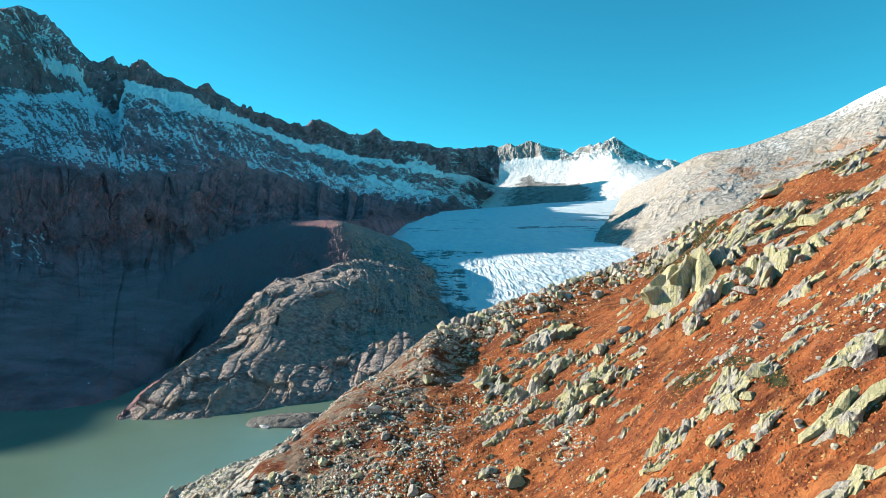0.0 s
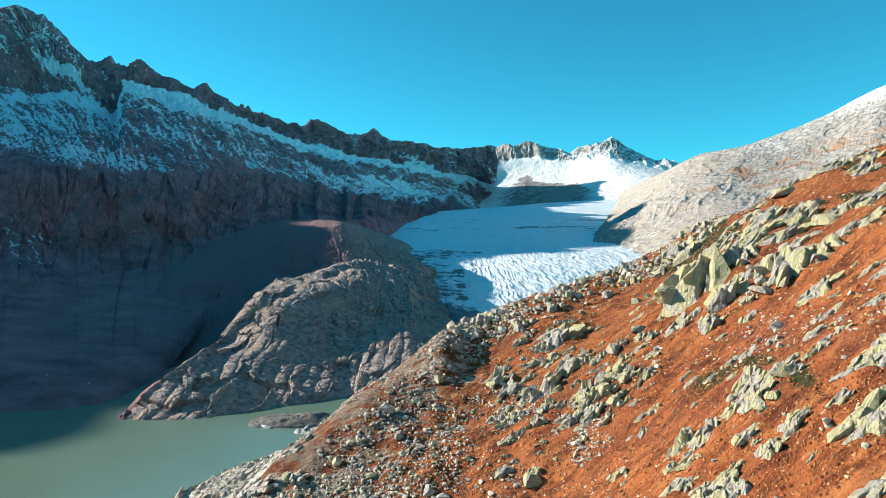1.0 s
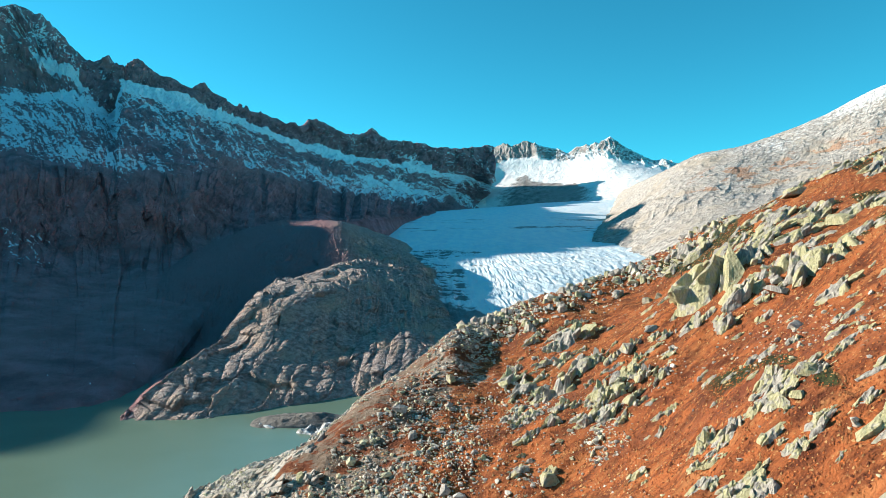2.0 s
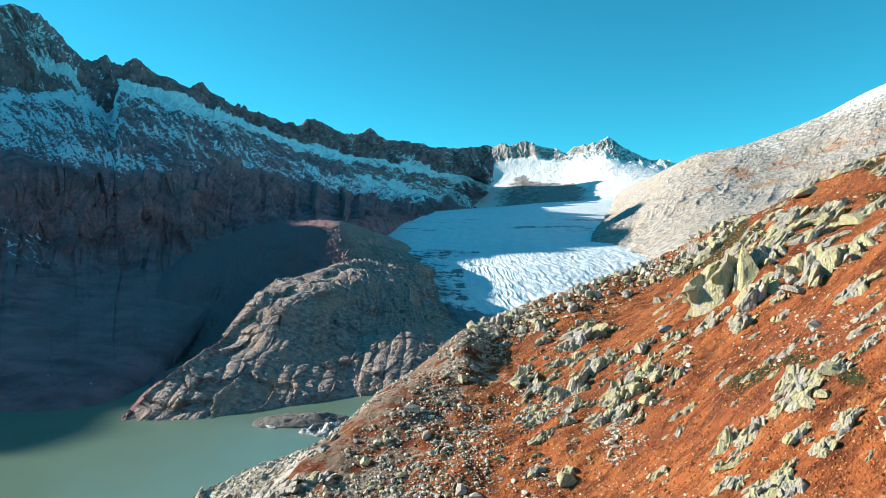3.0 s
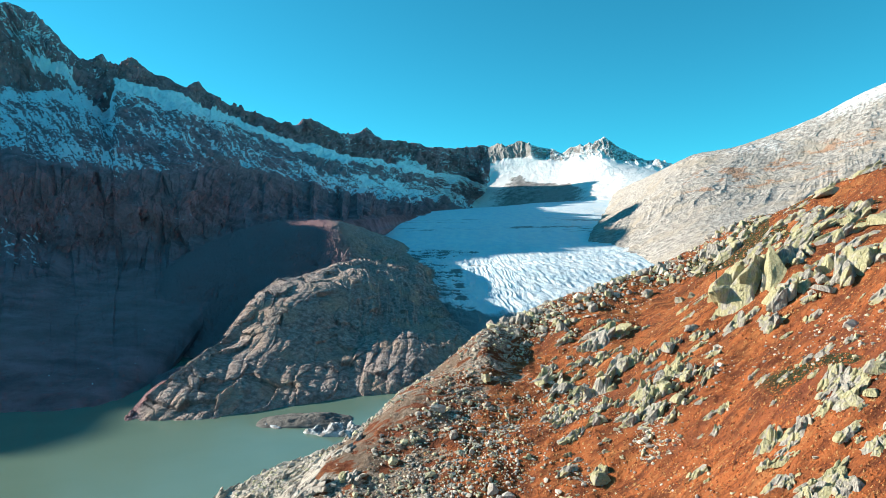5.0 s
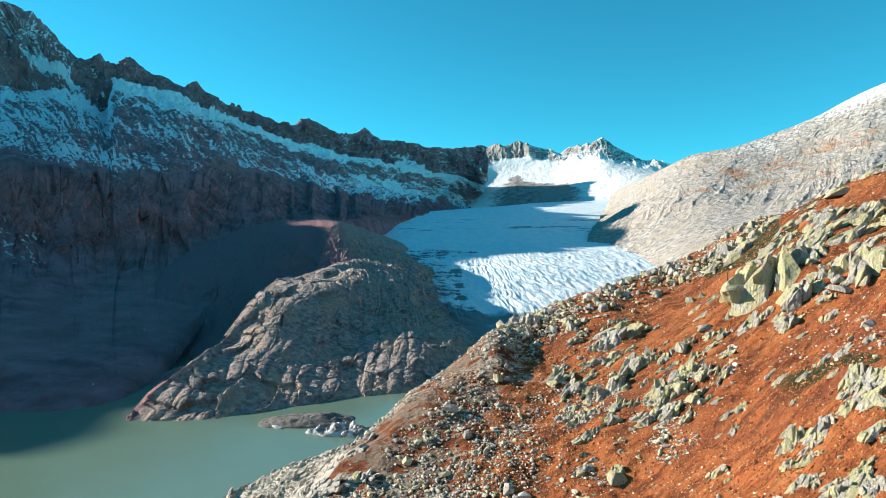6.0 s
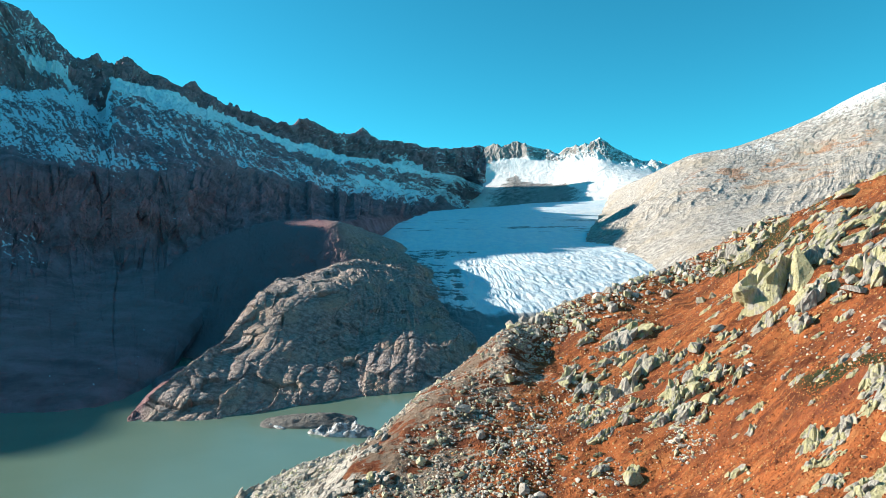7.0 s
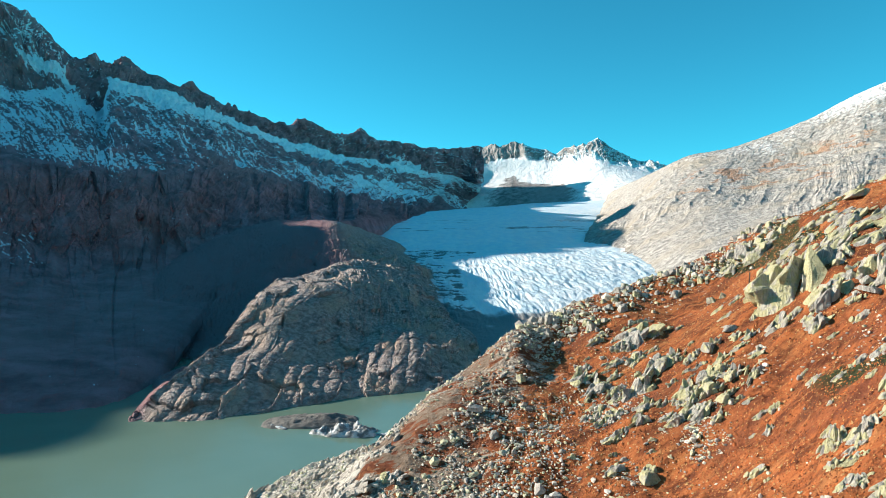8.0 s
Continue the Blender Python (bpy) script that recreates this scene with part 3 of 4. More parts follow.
def build_left_mountain():
    lines = [behind(LEFT["crest"], 420, -300), LEFT["crest"], LEFT["snow_top"], LEFT["terrace"], LEFT["cliff_foot"], LEFT["valley"], behind(LEFT["valley"], -20, -30)]
    g, u, v = loft(lines, 760, (6, 110, 170, 110, 170, 4))
    v = v - 1
    near = np.clip(g[..., 1] / 1500, 0.3, 2.5)
    crest = g[6].copy()
    lift = np.interp(crest[:, 0], *np.array(LEFT_RIDGE, float).T) - crest[:, 2]
    g[..., 2] += lift * np.exp(-(np.maximum(v, 0) / 0.24) ** 2)
    calm = np.clip(smooth(4.0, 3.0, v), 0.4, 1)
    n = normals_of(g)
    p = g * np.array([1, 1, 0.6])
    off_crest = smooth(0.0, 0.14, np.abs(v))
    in_snow = smooth(0.97, 1.05, v) * smooth(2.15, 1.95, v)
    size = 0.55 + 0.45 * near
    # beds dip along the mountain, parallel with its crest
    beds = np.stack([(g[..., 0] + 0.25 * g[..., 1]) / (13 * size), v * 36 + fbm(g, 160, 3, 23) * 1.6, g[..., 1] / 160], -1)
    oblique = np.stack([beds[..., 0] * 0.9 - beds[..., 1] * 0.35, beds[..., 1] * 0.8 + beds[..., 0] * 0.45, beds[..., 2]], -1)
    steps = fbm(beds * 0.55, 1.0, 4, 24, 0.6) * 5 + (crease(oblique * 0.6, 1.0, 3, 27) - 0.9) * 2.2
    crags = (crease(p * np.array([1, 1, 0.5]), 90, 5, 31, 0.6) - 1.2) * 12 * near * smooth(0.03, 0.25, v) * smooth(1.06, 0.9, v) + (crease(p * np.array([1, 1, 0.7]), 34, 4, 32, 0.6) - 1.0) * 5 * smooth(1.06, 0.9, v)
    mass = ((crease(p, 260, 6, 11, 0.58) - 1.3) * 12 + fbm(p, 50, 6, 5, 0.62) * 6) * near
    gully = (crease(p * np.array([1, 1, 0.22]), 50, 5, 21, 0.65) - 1.0) * smooth(1.95, 2.3, v) * smooth(3.1, 2.6, v) * 7
    _, _, tilt = cells(p / near[..., None] * np.array([1, 1, 0.8]), 42, 29)
    _, _, tiltb = cells(p / near[..., None] * np.array([1, 1, 0.7]), 15, 30)
    facets = (tilt * 0.34 + tiltb * 0.38) * near
    rough = off_crest * ((mass * (1 - 0.75 * in_snow) + facets * (1 - 0.8 * in_snow)) * (1 - 0.6 * smooth(2.9, 3.3, v)) + gully + crags) + steps * (in_snow + 0.25 * smooth(2.9, 3.2, v)) * near + fbm(g, 14, 4, 45, 0.6) * 1.5 * smooth(2.9, 3.3, v)
    rough = rough - np.maximum(rough, 0) * smooth(0.75, 0.45, v)
    g = g + n * (rough * calm)[..., None]
    jag = crease(np.stack([g[..., 0] / 48, g[..., 1] / 200, 0 * u], -1), 1.0, 5, 33, 0.65) - 1.0
    g[..., 2] += (jag * 4 + 1) * np.clip(near, 0, 1.6) * np.exp(-(v / 0.10) ** 2)
    # snow cover: rock walls above, a smooth ramp under them, a darker band, snowy terraces, bare cliffs below
    w = v + 0.035 * fbm(g, 70, 4, 37) + 0.03 * fbm(beds, 4.0, 3, 34)
    east = smooth(5.5, 5.75, u)
    far = smooth(11.0, 13.0, u)
    ramp = smooth(1.46, 1.06, w + 0.10 * fbm(beds, 3.0, 4, 41)) * east * (1 - 0.55 * far)
    band = smooth(1.24, 1.34, w) * smooth(1.72, 1.60, w) * east
    # the far end gets extra snow on top of its own, standing in for haze
    cover = 0.53 + 0.08 * smooth(1.4, 1.1, w) * (1 - east) - 0.22 * band + 0.10 * far + 0.16 * fbm(g, 240, 3, 35)
    cover = cover + (1.0 - cover) * ramp
    # bare cliffs start lower past u = 11, part of that painted haze
    cover = cover + (0.05 - cover) * smooth(1.86, 2.10, v - 0.55 * smooth(11, 14, u) + 0.14 * fbm(g, 180, 4, 36) + 0.05 * fbm(beds, 3.0, 2, 42))
    cover = cover + 0.24 * smooth(3.6, 2.0, u) * smooth(2.5, 2.7, v) * smooth(3.15, 3.0, v)
    cover = cover + 0.16 * np.exp(-((v - 2.55) / 0.06) ** 2) * smooth(7, 8, u) * smooth(10, 9, u)
    ledge = np.exp(-((v - 0.70 - 0.03 * (u - 3)) / (0.055 + 0.03 * smooth(2, 4, u))) ** 2) * smooth(1.6, 2.2, u) * smooth(4.2, 3.8, u)
    high = 0.32 + 0.06 * far + 0.14 * smooth(0.8, 0.1, v) * smooth(4.8, 3.5, u) + 0.70 * ledge + 0.35 * np.exp(-((u - 13.4 - 2 * (v - 0.7)) / 0.25) ** 2) * smooth(0.5, 0.7, v)
    cover = cover + (high - cover) * smooth(1.03, 0.97, w)
    # snow lies in narrow runnels that slant down the face
    across = u * 1.0 - 2.6 * v + 0.05 * fbm(g, 120, 3, 43)
    runnel = fbm(np.stack([across * 12, v * 9, 0 * u], -1), 1.0, 4, 44, 0.75)
    level = 0.53 + (0.20 * runnel + 0.14 * fbm(beds * 2.6, 1.0, 3, 40, 0.7)) * (1 - 0.75 * ramp) + 0.08 * fbm(g, 110, 3, 39)
    snow = 0.5 + np.clip((cover - level) * 1.5, -0.6, 0.6)
    ob = sheet("mountain_left", g, DARK, {"snow": snow}, False)
    return tagged(ob, "dark jagged mountain ridge dusted with snow in shade", "mountain", kind="structure")


def build_knob():
    lines = [behind(KNOB["shore"], -6, -12)] + [KNOB[k] for k in ("shore", "apron", "shoulder", "brow", "crown", "saddle", "upper", "back")] + [behind(KNOB["back"], 60, -60)]
    g, u, v = loft(lines, 480, (3, 70, 60, 60, 50, 40, 40, 30, 4))
    n = normals_of(g)
    p = g * np.array([1, 1, 1.3])
    warp = np.stack([fbm(p, 40, 2, s) for s in (48, 49, 50)], -1) * 9
    q = (p + warp) * np.array([1.0, 0.5, 1.0])
    gap, rnd, tilt = cells(q, 19, 51)
    gapb, _, tiltb = cells((p + warp * 0.5) * np.array([0.8, 0.9, 1.1]), 5.0, 52)
    hump = 5.0 * np.abs(value_noise(q / 42, 53)) + 1.5 * np.abs(value_noise(q / 17, 54)) + 0.5 * np.abs(value_noise(q / 7, 55)) + 0.2 * np.abs(value_noise(q / 3, 56))
    front = smooth(3.4, 2.4, v)
    # rounded slabs that lean on one another, with open joints between them
    lean = (p[..., 0] * 0.80 - p[..., 2] * 0.62 + p[..., 1] * 0.25 + 0.35 * warp[..., 0]) / 8.5
    arch = np.sqrt(np.clip(1 - (2 * (lean - np.floor(lean)) - 1) ** 2, 0, 1))
    cross = (p[..., 2] * 0.9 + p[..., 0] * 0.25 + p[..., 1] * 0.2 + 0.5 * warp[..., 1]) / 11.0
    archb = np.sqrt(np.clip(1 - (2 * (cross - np.floor(cross)) - 1) ** 2, 0, 1))
    d = hump - 4 + (rnd - 0.5) * 0.7 * front + smooth(0, 0.06, gap) * 0.5 + smooth(0, 0.08, gapb) * 0.25 * front + arch * (0.75 * front + 0.4) + archb * (0.3 * front + 0.4) + tilt * 0.15 + tiltb * 0.08 + fbm(p, 22, 5, 58, 0.65) * 2.6 * smooth(4.6, 5.6, v)
    # scratches of the ice along the flank that faces the glacier
    d = d + (crease(np.stack([u * 9 + 0.4 * fbm(p, 40, 2, 59), v * 1.1, 0 * u], -1), 1.0, 3, 60, 0.6) - 0.8) * 1.1 * smooth(5.0, 6.5, u) * smooth(2.2, 3.4, v)
    g = g + n * (d * smooth(0.3, 1.5, v) * (0.35 + 0.65 * smooth(7.4, 6.2, v)) * (0.5 + 0.5 * smooth(0.2, 1.2, u)))[..., None]
    g[..., 2] -= 30 * smooth(0.5, 0.0, u) ** 2 * smooth(2.5, 4.0, v)
    joint = 0.7 * smooth(0.05, 0.0, gap) + 0.4 * smooth(0.06, 0.0, gapb) + 0.8 * smooth(0.25, 0.0, arch)
    # talus at the back; left flank darkened to blend with the shaded valley
    talus = np.maximum(smooth(1.6, 0.8, u), smooth(5.2, 6.2, v)) * smooth(6.5, 5.5, u)
    ob = sheet("rock_knob", g, KNOB_ROCK, {"snow": 0.05 + 0 * u, "joint": np.clip(joint, 0, 1), "talus": talus}, False)
    return tagged(ob, "grey ice-polished rock hump rising from the lake", "rock", kind="structure")


def build_glacier():
    g, u, _ = loft(list(ICE.values()), 380, (30, 40, 60, 60, 50, 40, 30, 20, 20, 16, 12))
    x, y = g[..., 0], g[..., 1]
    wave = x * 0.55 + 45 * fbm(g, 240, 2, 61)
    tongue = smooth(600, 760, y) * smooth(1500, 1200, y)
    drift = 9 * value_noise(g / 150, 62) + 3 * value_noise(g / 22, 65)
    flow = crease(np.stack([(x + 0.06 * y + drift) / 5, (y + wave) / 28, 0 * y], -1), 1.0, 3, 64, 0.6)
    cut = crease(np.stack([x / 26, (y + wave) / 12, 0 * y], -1), 1.0, 3, 63, 0.6)
    g[..., 2] += fbm(g, 200, 4, 60) * 3 + cut * (0.40 * tongue + 0.3 + 1.5 * smooth(1.1, 0.5, u) * smooth(1300, 1150, y)) + flow * (0.50 * tongue + 0.2)
    soil = fbm(g, 70, 4, 66)
    edge = smooth(1.15, 0.45, u + 0.3 * soil) * smooth(1350, 1150, y)
    # debris, plus dark crevasse lines painted on the left margin and upper ice
    dirt_and_cracks = 0.55 * edge * smooth(0.9, 0.2, cut) + 0.85 * smooth(760, 640, y + 45 * soil - 0.25 * x) + 0.5 * smooth(0.85, 0.25, u + 0.45 * soil) * smooth(1350, 1100, y) + 0.62 * smooth(1300, 1600, y) * smooth(2600, 1700, y) * smooth(0.05, 0.60, fbm(g * np.array([0.25, 1.0, 1]), 60, 5, 67, 0.7) + 0.25 * smooth(100, 400, x))
    ob = sheet("glacier", g, ICE_MATERIAL, {"dirt_and_cracks": dirt_and_cracks})
    return tagged(ob, "white crevassed glacier tongue with grey debris at its end", "glacier", kind="structure")


def build_right_mountain():
    lines = [behind(RIGHT["crest"], 400, -180)] + [RIGHT[k] for k in ("crest", "upper", "lower", "foot", "toe")]
    g, u, v = loft(lines, 420, (5, 90, 90, 80, 10))
    v = v - 1
    n = normals_of(g)
    _, _, tilt = cells(g * np.array([1, 0.7, 1]), 30, 76)
    _, _, tiltb = cells(g * np.array([1, 0.8, 1.2]), 11, 73)
    flow = np.stack([u + 0.3 * v + 0.1 * fbm(g, 80, 3, 77), v * 0.5, 0 * u], -1)
    d = crease(g, 150, 5, 71, 0.5) * 3 + fbm(g, 40, 5, 72, 0.6) * 1.2 + crease(flow * 9, 1.0, 4, 70, 0.65) * 0.45 + (tilt * 0.05 + tiltb * 0.07) * smooth(0.1, 0.5, v)
    rills = crease(flow * 3.4, 1.0, 4, 75) * 2.2 * smooth(0.8, 1.8, v)
    talus = smooth(1.55, 1.9, v + 0.1 * fbm(g, 60, 3, 79)) * smooth(3.0, 3.6, u) * smooth(6.0, 5.0, u)
    g = g + n * ((d + rills) * (0.25 + 0.75 * smooth(0, 0.3, np.abs(v))) * (1 - 0.8 * talus))[..., None]
    snow = 0.25 + 0.28 * smooth(260, 520, g[..., 2] + 70 * fbm(g, 120, 4, 74)) - 0.10 * smooth(1.0, 1.8, v)
    turf = 0.66 * smooth(-0.05, 0.6, fbm(g * np.array([1, 1, 2.2]), 45, 5, 78, 0.65)) * smooth(0.45, 0.8, v) * smooth(1.9, 1.3, v) * smooth(2.5, 3.6, u) + 0.3 * smooth(6, 8, u) * smooth(1.2, 2, v)
    ob = sheet("mountain_right", g, PALE_ROCK, {"snow": snow, "turf": turf}, False)
    return tagged(ob, "pale sunlit granite mountainside with a dusting of snow", "mountain", kind="structure")


def build_back_mountains():
    lines = [behind(BACK["crest"], 200, -200)] + [BACK[k] for k in ("crest", "cliff_foot", "snowfield", "foot")]
    g, u, v = loft(lines, 620, (4, 60, 40, 30))
    v = v - 1
    wall = smooth(1.15, 0.85, v) * smooth(-0.3, 0.1, v)
    flute = 0.85 * crease(g * np.array([1, 0.5, 0.5]), 190, 6, 81, 0.62) + 0.15 * crease(np.stack([g[..., 0] / 60, v * 1.6, 0 * u], -1), 1.0, 3, 80, 0.6)
    n = normals_of(g)
    g = g + n * (crease(g, 300, 5, 83, 0.45) * 5 * smooth(0.2, 1.0, v) + (flute - 0.7) * 20 * wall * smooth(0.0, 0.3, v))[..., None]
    crest = g[4].copy()
    lift = np.interp(crest[:, 0], *np.array(BACK_RIDGE, float).T) - crest[:, 2]
    g[..., 2] += lift * np.exp(-(np.maximum(v, 0) / 0.5) ** 2) + (crease(np.stack([g[..., 0] / 60, v * 2, 0 * u], -1), 1.0, 3, 85, 0.6) - 0.8) * 4 * np.exp(-(v / 0.4) ** 2)
    steep = normals_of(g)[..., 2]
    snow = 0.26 + 0.30 * smooth(0.40, 0.75, steep) + 0.60 * smooth(0.75, 1.15, v + 0.15 * fbm(g, 120, 3, 86)) - 0.55 * smooth(1.9, 2.3, v + 0.35 * fbm(g, 250, 4, 87))
    bare = smooth(1.05, 0.85, v + 0.2 * fbm(g, 160, 4, 88)) * smooth(5.4, 4.6, u) + smooth(1.80, 2.0, v + 0.25 * fbm(g, 140, 5, 89)) * smooth(3.6, 5.2, u) * smooth(8.4, 7.0, u)
    snow = snow + (0.22 - snow) * np.clip(bare, 0, 1)
    ob = sheet("mountain_back", g, PEAK_ROCK, {"snow": snow}, False)
    return tagged(ob, "distant snowy peaks closing the head of the valley", "mountain", kind="structure")


def build_outer_ranges():
    # unseen crest, its heights set so the shadow edges fall right on lake and ice
    west = [(-1740, 2120, 910), (-1860, 2010, 965), (-1900, 1930, 950), (-1900, 1804, 875), (-1900, 1778, 881), (-1900, 1657, 804), (-1900, 1488, 752), (-1900, 1427, 765), (-1900, 1305, 728), (-1900, 1091, 692), (-1900, 1036, 660), (-1900, 969, 648), (-1900, 912, 628), (-1900, 832, 626), (-1900, 650, 560), (-1500, -2600, 400)]
    foot = [(-1310, 1600, 470), (-1300, 1560, 450), (-1270, 1500, 430), (-1250, 1420, 400), (-1220, 1330, 370), (-1180, 1220, 330), (-1140, 1110, 280), (-1100, 1000, 230), (-1060, 920, 190), (-1000, 840, 150), (-940, 750, 115), (-880, 650, 80), (-800, 540, 50), (-720, 400, 20), (-600, 100, -10), (-500, -1900, -14)]
    mid = [(0.55 * a[0] + 0.45 * b[0], 0.55 * a[1] + 0.45 * b[1], 0.27 * a[2] + 0.5 * b[2]) for a, b in zip(west, foot)]
    g, u, v = loft([[(x - 800, y, z - 500) for x, y, z in west], [(x - 120, y, z - 70) for x, y, z in west], west, [(x + 120, y, z - 80) for x, y, z in west], mid, foot, [(x + 40, y, z - 40) for x, y, z in foot]], 280, (8, 8, 10, 40, 40, 5))
    g = g + normals_of(g) * ((crease(g, 300, 5, 91) - 0.8) * 14 * smooth(0.8, 2.0, v - 2))[..., None]
    ob = sheet("mountain_west", g, DARK, {"snow": 0.3 + 0 * u})
    tagged(ob, "unseen dark mountain range that shades the lake and ice", "mountain", kind="structure")
    # unseen range added behind the viewpoint, to close the valley and fill reflections
    south = [(-1500, -2600, 400), (-700, -2900, 300), (100, -2900, 280), (900, -2500, 380), (1500, -1700, 520), (1900, -700, 600), (2000, 300, 620)]
    foot = [(-600, -1900, -14), (-300, -2000, -14), (100, -1900, -14), (500, -1600, 20), (700, -1000, 120), (800, -400, 200), (900, 200, 220)]
    g, u, v = loft([[(x * 1.3, y * 1.3, z - 400) for x, y, z in south], south, foot, [(x, y, z - 40) for x, y, z in foot]], 200, (10, 70, 6))
    g = g + normals_of(g) * (crease(g, 300, 5, 95) * 25)[..., None]
    ob = sheet("mountain_south", g, PALE_ROCK, {"snow": 0.3 + 0 * u})
    tagged(ob, "unseen far grey mountains added to close the valley", "mountain", kind="structure")


ny, nx = 260, 260
SLOPE_FINE = resample(resample(np.array(list(SLOPE.values()), float), nx, 1), ny, 0)
SLOPE_YS, SLOPE_XS = resample(np.array(list(SLOPE), float), ny, 0), resample(np.array(SLOPE_X, float), nx, 0)


def slope_height(x, y):
    """The bouldered moraine slope that the camera flies along: height over the lake."""
    fine, ys, xs = SLOPE_FINE, SLOPE_YS, SLOPE_XS
    j = np.clip(np.interp(y, ys, np.arange(ny)), 0, ny - 1.001)
    i = np.clip(np.interp(x, xs, np.arange(nx)), 0, nx - 1.001)
    j0, i0 = j.astype(int), i.astype(int)
    a, b = j - j0, i - i0
    return (fine[j0, i0] * (1 - a) * (1 - b) + fine[j0 + 1, i0] * a * (1 - b) + fine[j0, i0 + 1] * (1 - a) * b + fine[j0 + 1, i0 + 1] * a * b)


def slope_surface(x, y):
    z = slope_height(x, y)
    p = np.stack([x, y, z], -1)
    z = z + crease(p * np.array([1, 0.6, 1]), 24, 4, 101, 0.5) * 0.55 + fbm(p, 5, 4, 103, 0.6) * 0.45
    # a shaded hollow behind the crest, with a lip on its sunny side
    z = z - 3.4 * np.exp(-((x - 14.5) / 6.5) ** 2 - ((y - 121) / 9) ** 2) + 1.7 * np.exp(-((x - 6) / 3.5) ** 2 - ((y - 124) / 10) ** 2)
    return z


def scree_amount(x, y, reach=0.0):
    """How bare the slope is: high along the moraine crest and low on the turf."""
    p = np.stack([x, y, 0 * x], -1)
    line = 3 + reach + 0.32 * (y - 85) + 5 * fbm(p, 25, 3, 111)
    return np.clip(0.66 * smooth(9, -12, x - line) + 0.13 + 0.22 * fbm(p, 26, 3, 112), 0, 1)


def build_slope():
    ys = np.concatenate([np.linspace(-120, 40, 36, endpoint=False), np.linspace(40, 148, 400, endpoint=False), np.linspace(148, 420, 70)])
    xs = np.concatenate([np.linspace(-140, -45, 36, endpoint=False), np.linspace(-45, 105, 440, endpoint=False), np.linspace(105, 420, 50)])
    x, y = np.meshgrid(xs, ys)
    z = slope_surface(x, y)
    p = np.stack([x, y, z], -1)
    juniper = 0.62 * smooth(0.22, 0.62, fbm(p * np.array([1, 0.5, 1]), 7, 3, 121)) * smooth(20, 40, x)
    slab = 0.75 * smooth(-20, -27, x + 0.10 * (y - 120) + 3 * fbm(p, 8, 3, 122))
    ob = sheet("slope", np.stack([x, y, z], -1), TURF, {"scree": scree_amount(x, y), "juniper": juniper, "slab": slab})
    return tagged(ob, "steep slope of rust-red autumn turf and grey scree", "ground", kind="structure")


build_left_mountain()
build_knob()
build_glacier()
build_right_mountain()
build_back_mountains()
build_outer_ranges()
build_slope()

# ---- rocks on the slope ----


def part(name, bm, material, parent=None, label=""):
    """One mesh object from a bmesh, under its thing if there is one."""
    me = bpy.data.meshes.new(name)
    bm.to_mesh(me)
    bm.free()
    me.materials.append(material)
    ob = new(name, me)
    if parent:
        ob.parent = parent
    if label:
        tagged(ob, label)
    return ob


def rock_shape(seed, taper, slant, split=0):
    """Points and faces of one angular, frost-broken block, 1 m wide, deep and high, centred."""
    rng = random.Random(seed)
    bm = bmesh.new()
    for a in (-1, 1):
        for b in (-1, 1):
            for c in (-1, 1):
                in_x, in_y = 1 - taper * (c > 0) * rng.uniform(0.3, 1.0), 1 - taper * (c > 0) * rng.uniform(0.2, 0.9)
                top = 1 - (c > 0) * (rng.uniform(0.5, 1.3) * slant if a < 0 else rng.uniform(0.0, 0.5 * slant))
                corner = Vector((a * in_x * rng.uniform(0.6, 1.0), b * in_y * rng.uniform(0.6, 1.0), c * top * rng.uniform(0.75, 1.0)))
                cut = rng.uniform(0.15, 0.7)
                for axis in range(3):
                    v = corner.copy()
                    v[axis] *= 1 - cut * rng.uniform(0.4, 1.2)
                    bm.verts.new(v)
    hull = bmesh.ops.convex_hull(bm, input=bm.verts[:])
    bmesh.ops.delete(bm, geom=[e for e in hull["geom_interior"] if isinstance(e, bmesh.types.BMVert)], context="VERTS")
    if split:
        bmesh.ops.triangulate(bm, faces=bm.faces[:])
        bmesh.ops.subdivide_edges(bm, edges=bm.edges[:], cuts=split, use_grid_fill=True)
    bm.verts.index_update()
    co = np.array([v.co[:] for v in bm.verts])
    faces = [[v.index for v in f.verts] for f in bm.faces]
    bm.free()
    if split:
        co = co + 0.07 * np.stack([fbm(co + 9 * seed, 0.7, 3, s) for s in (1, 2, 3)], -1)
        furrow = crease(np.stack([co[:, 0] * 2.6, co[:, 1] * 2.6, co[:, 2] * 0.4], -1) + seed, 1.0, 2, 4)
        co[:, :2] *= (1 + 0.07 * furrow)[:, None]
    low, high = co.min(0), co.max(0)
    return (co - (low + high) / 2) / (high - low), faces


def rock_mesh(name, co, fs, material):
    me = bpy.data.meshes.new(name)
    me.from_pydata(co.tolist(), [], fs)
    me.materials.append(material)
    return me


def boulder_mesh(seed):
    co, fs = rock_shape(seed, 0.5, 0.4, 1)
    co[:, 2] = (co[:, 2] + 0.5) * 1.3 - 0.3
    return rock_mesh("boulder", co, fs, BOULDER)


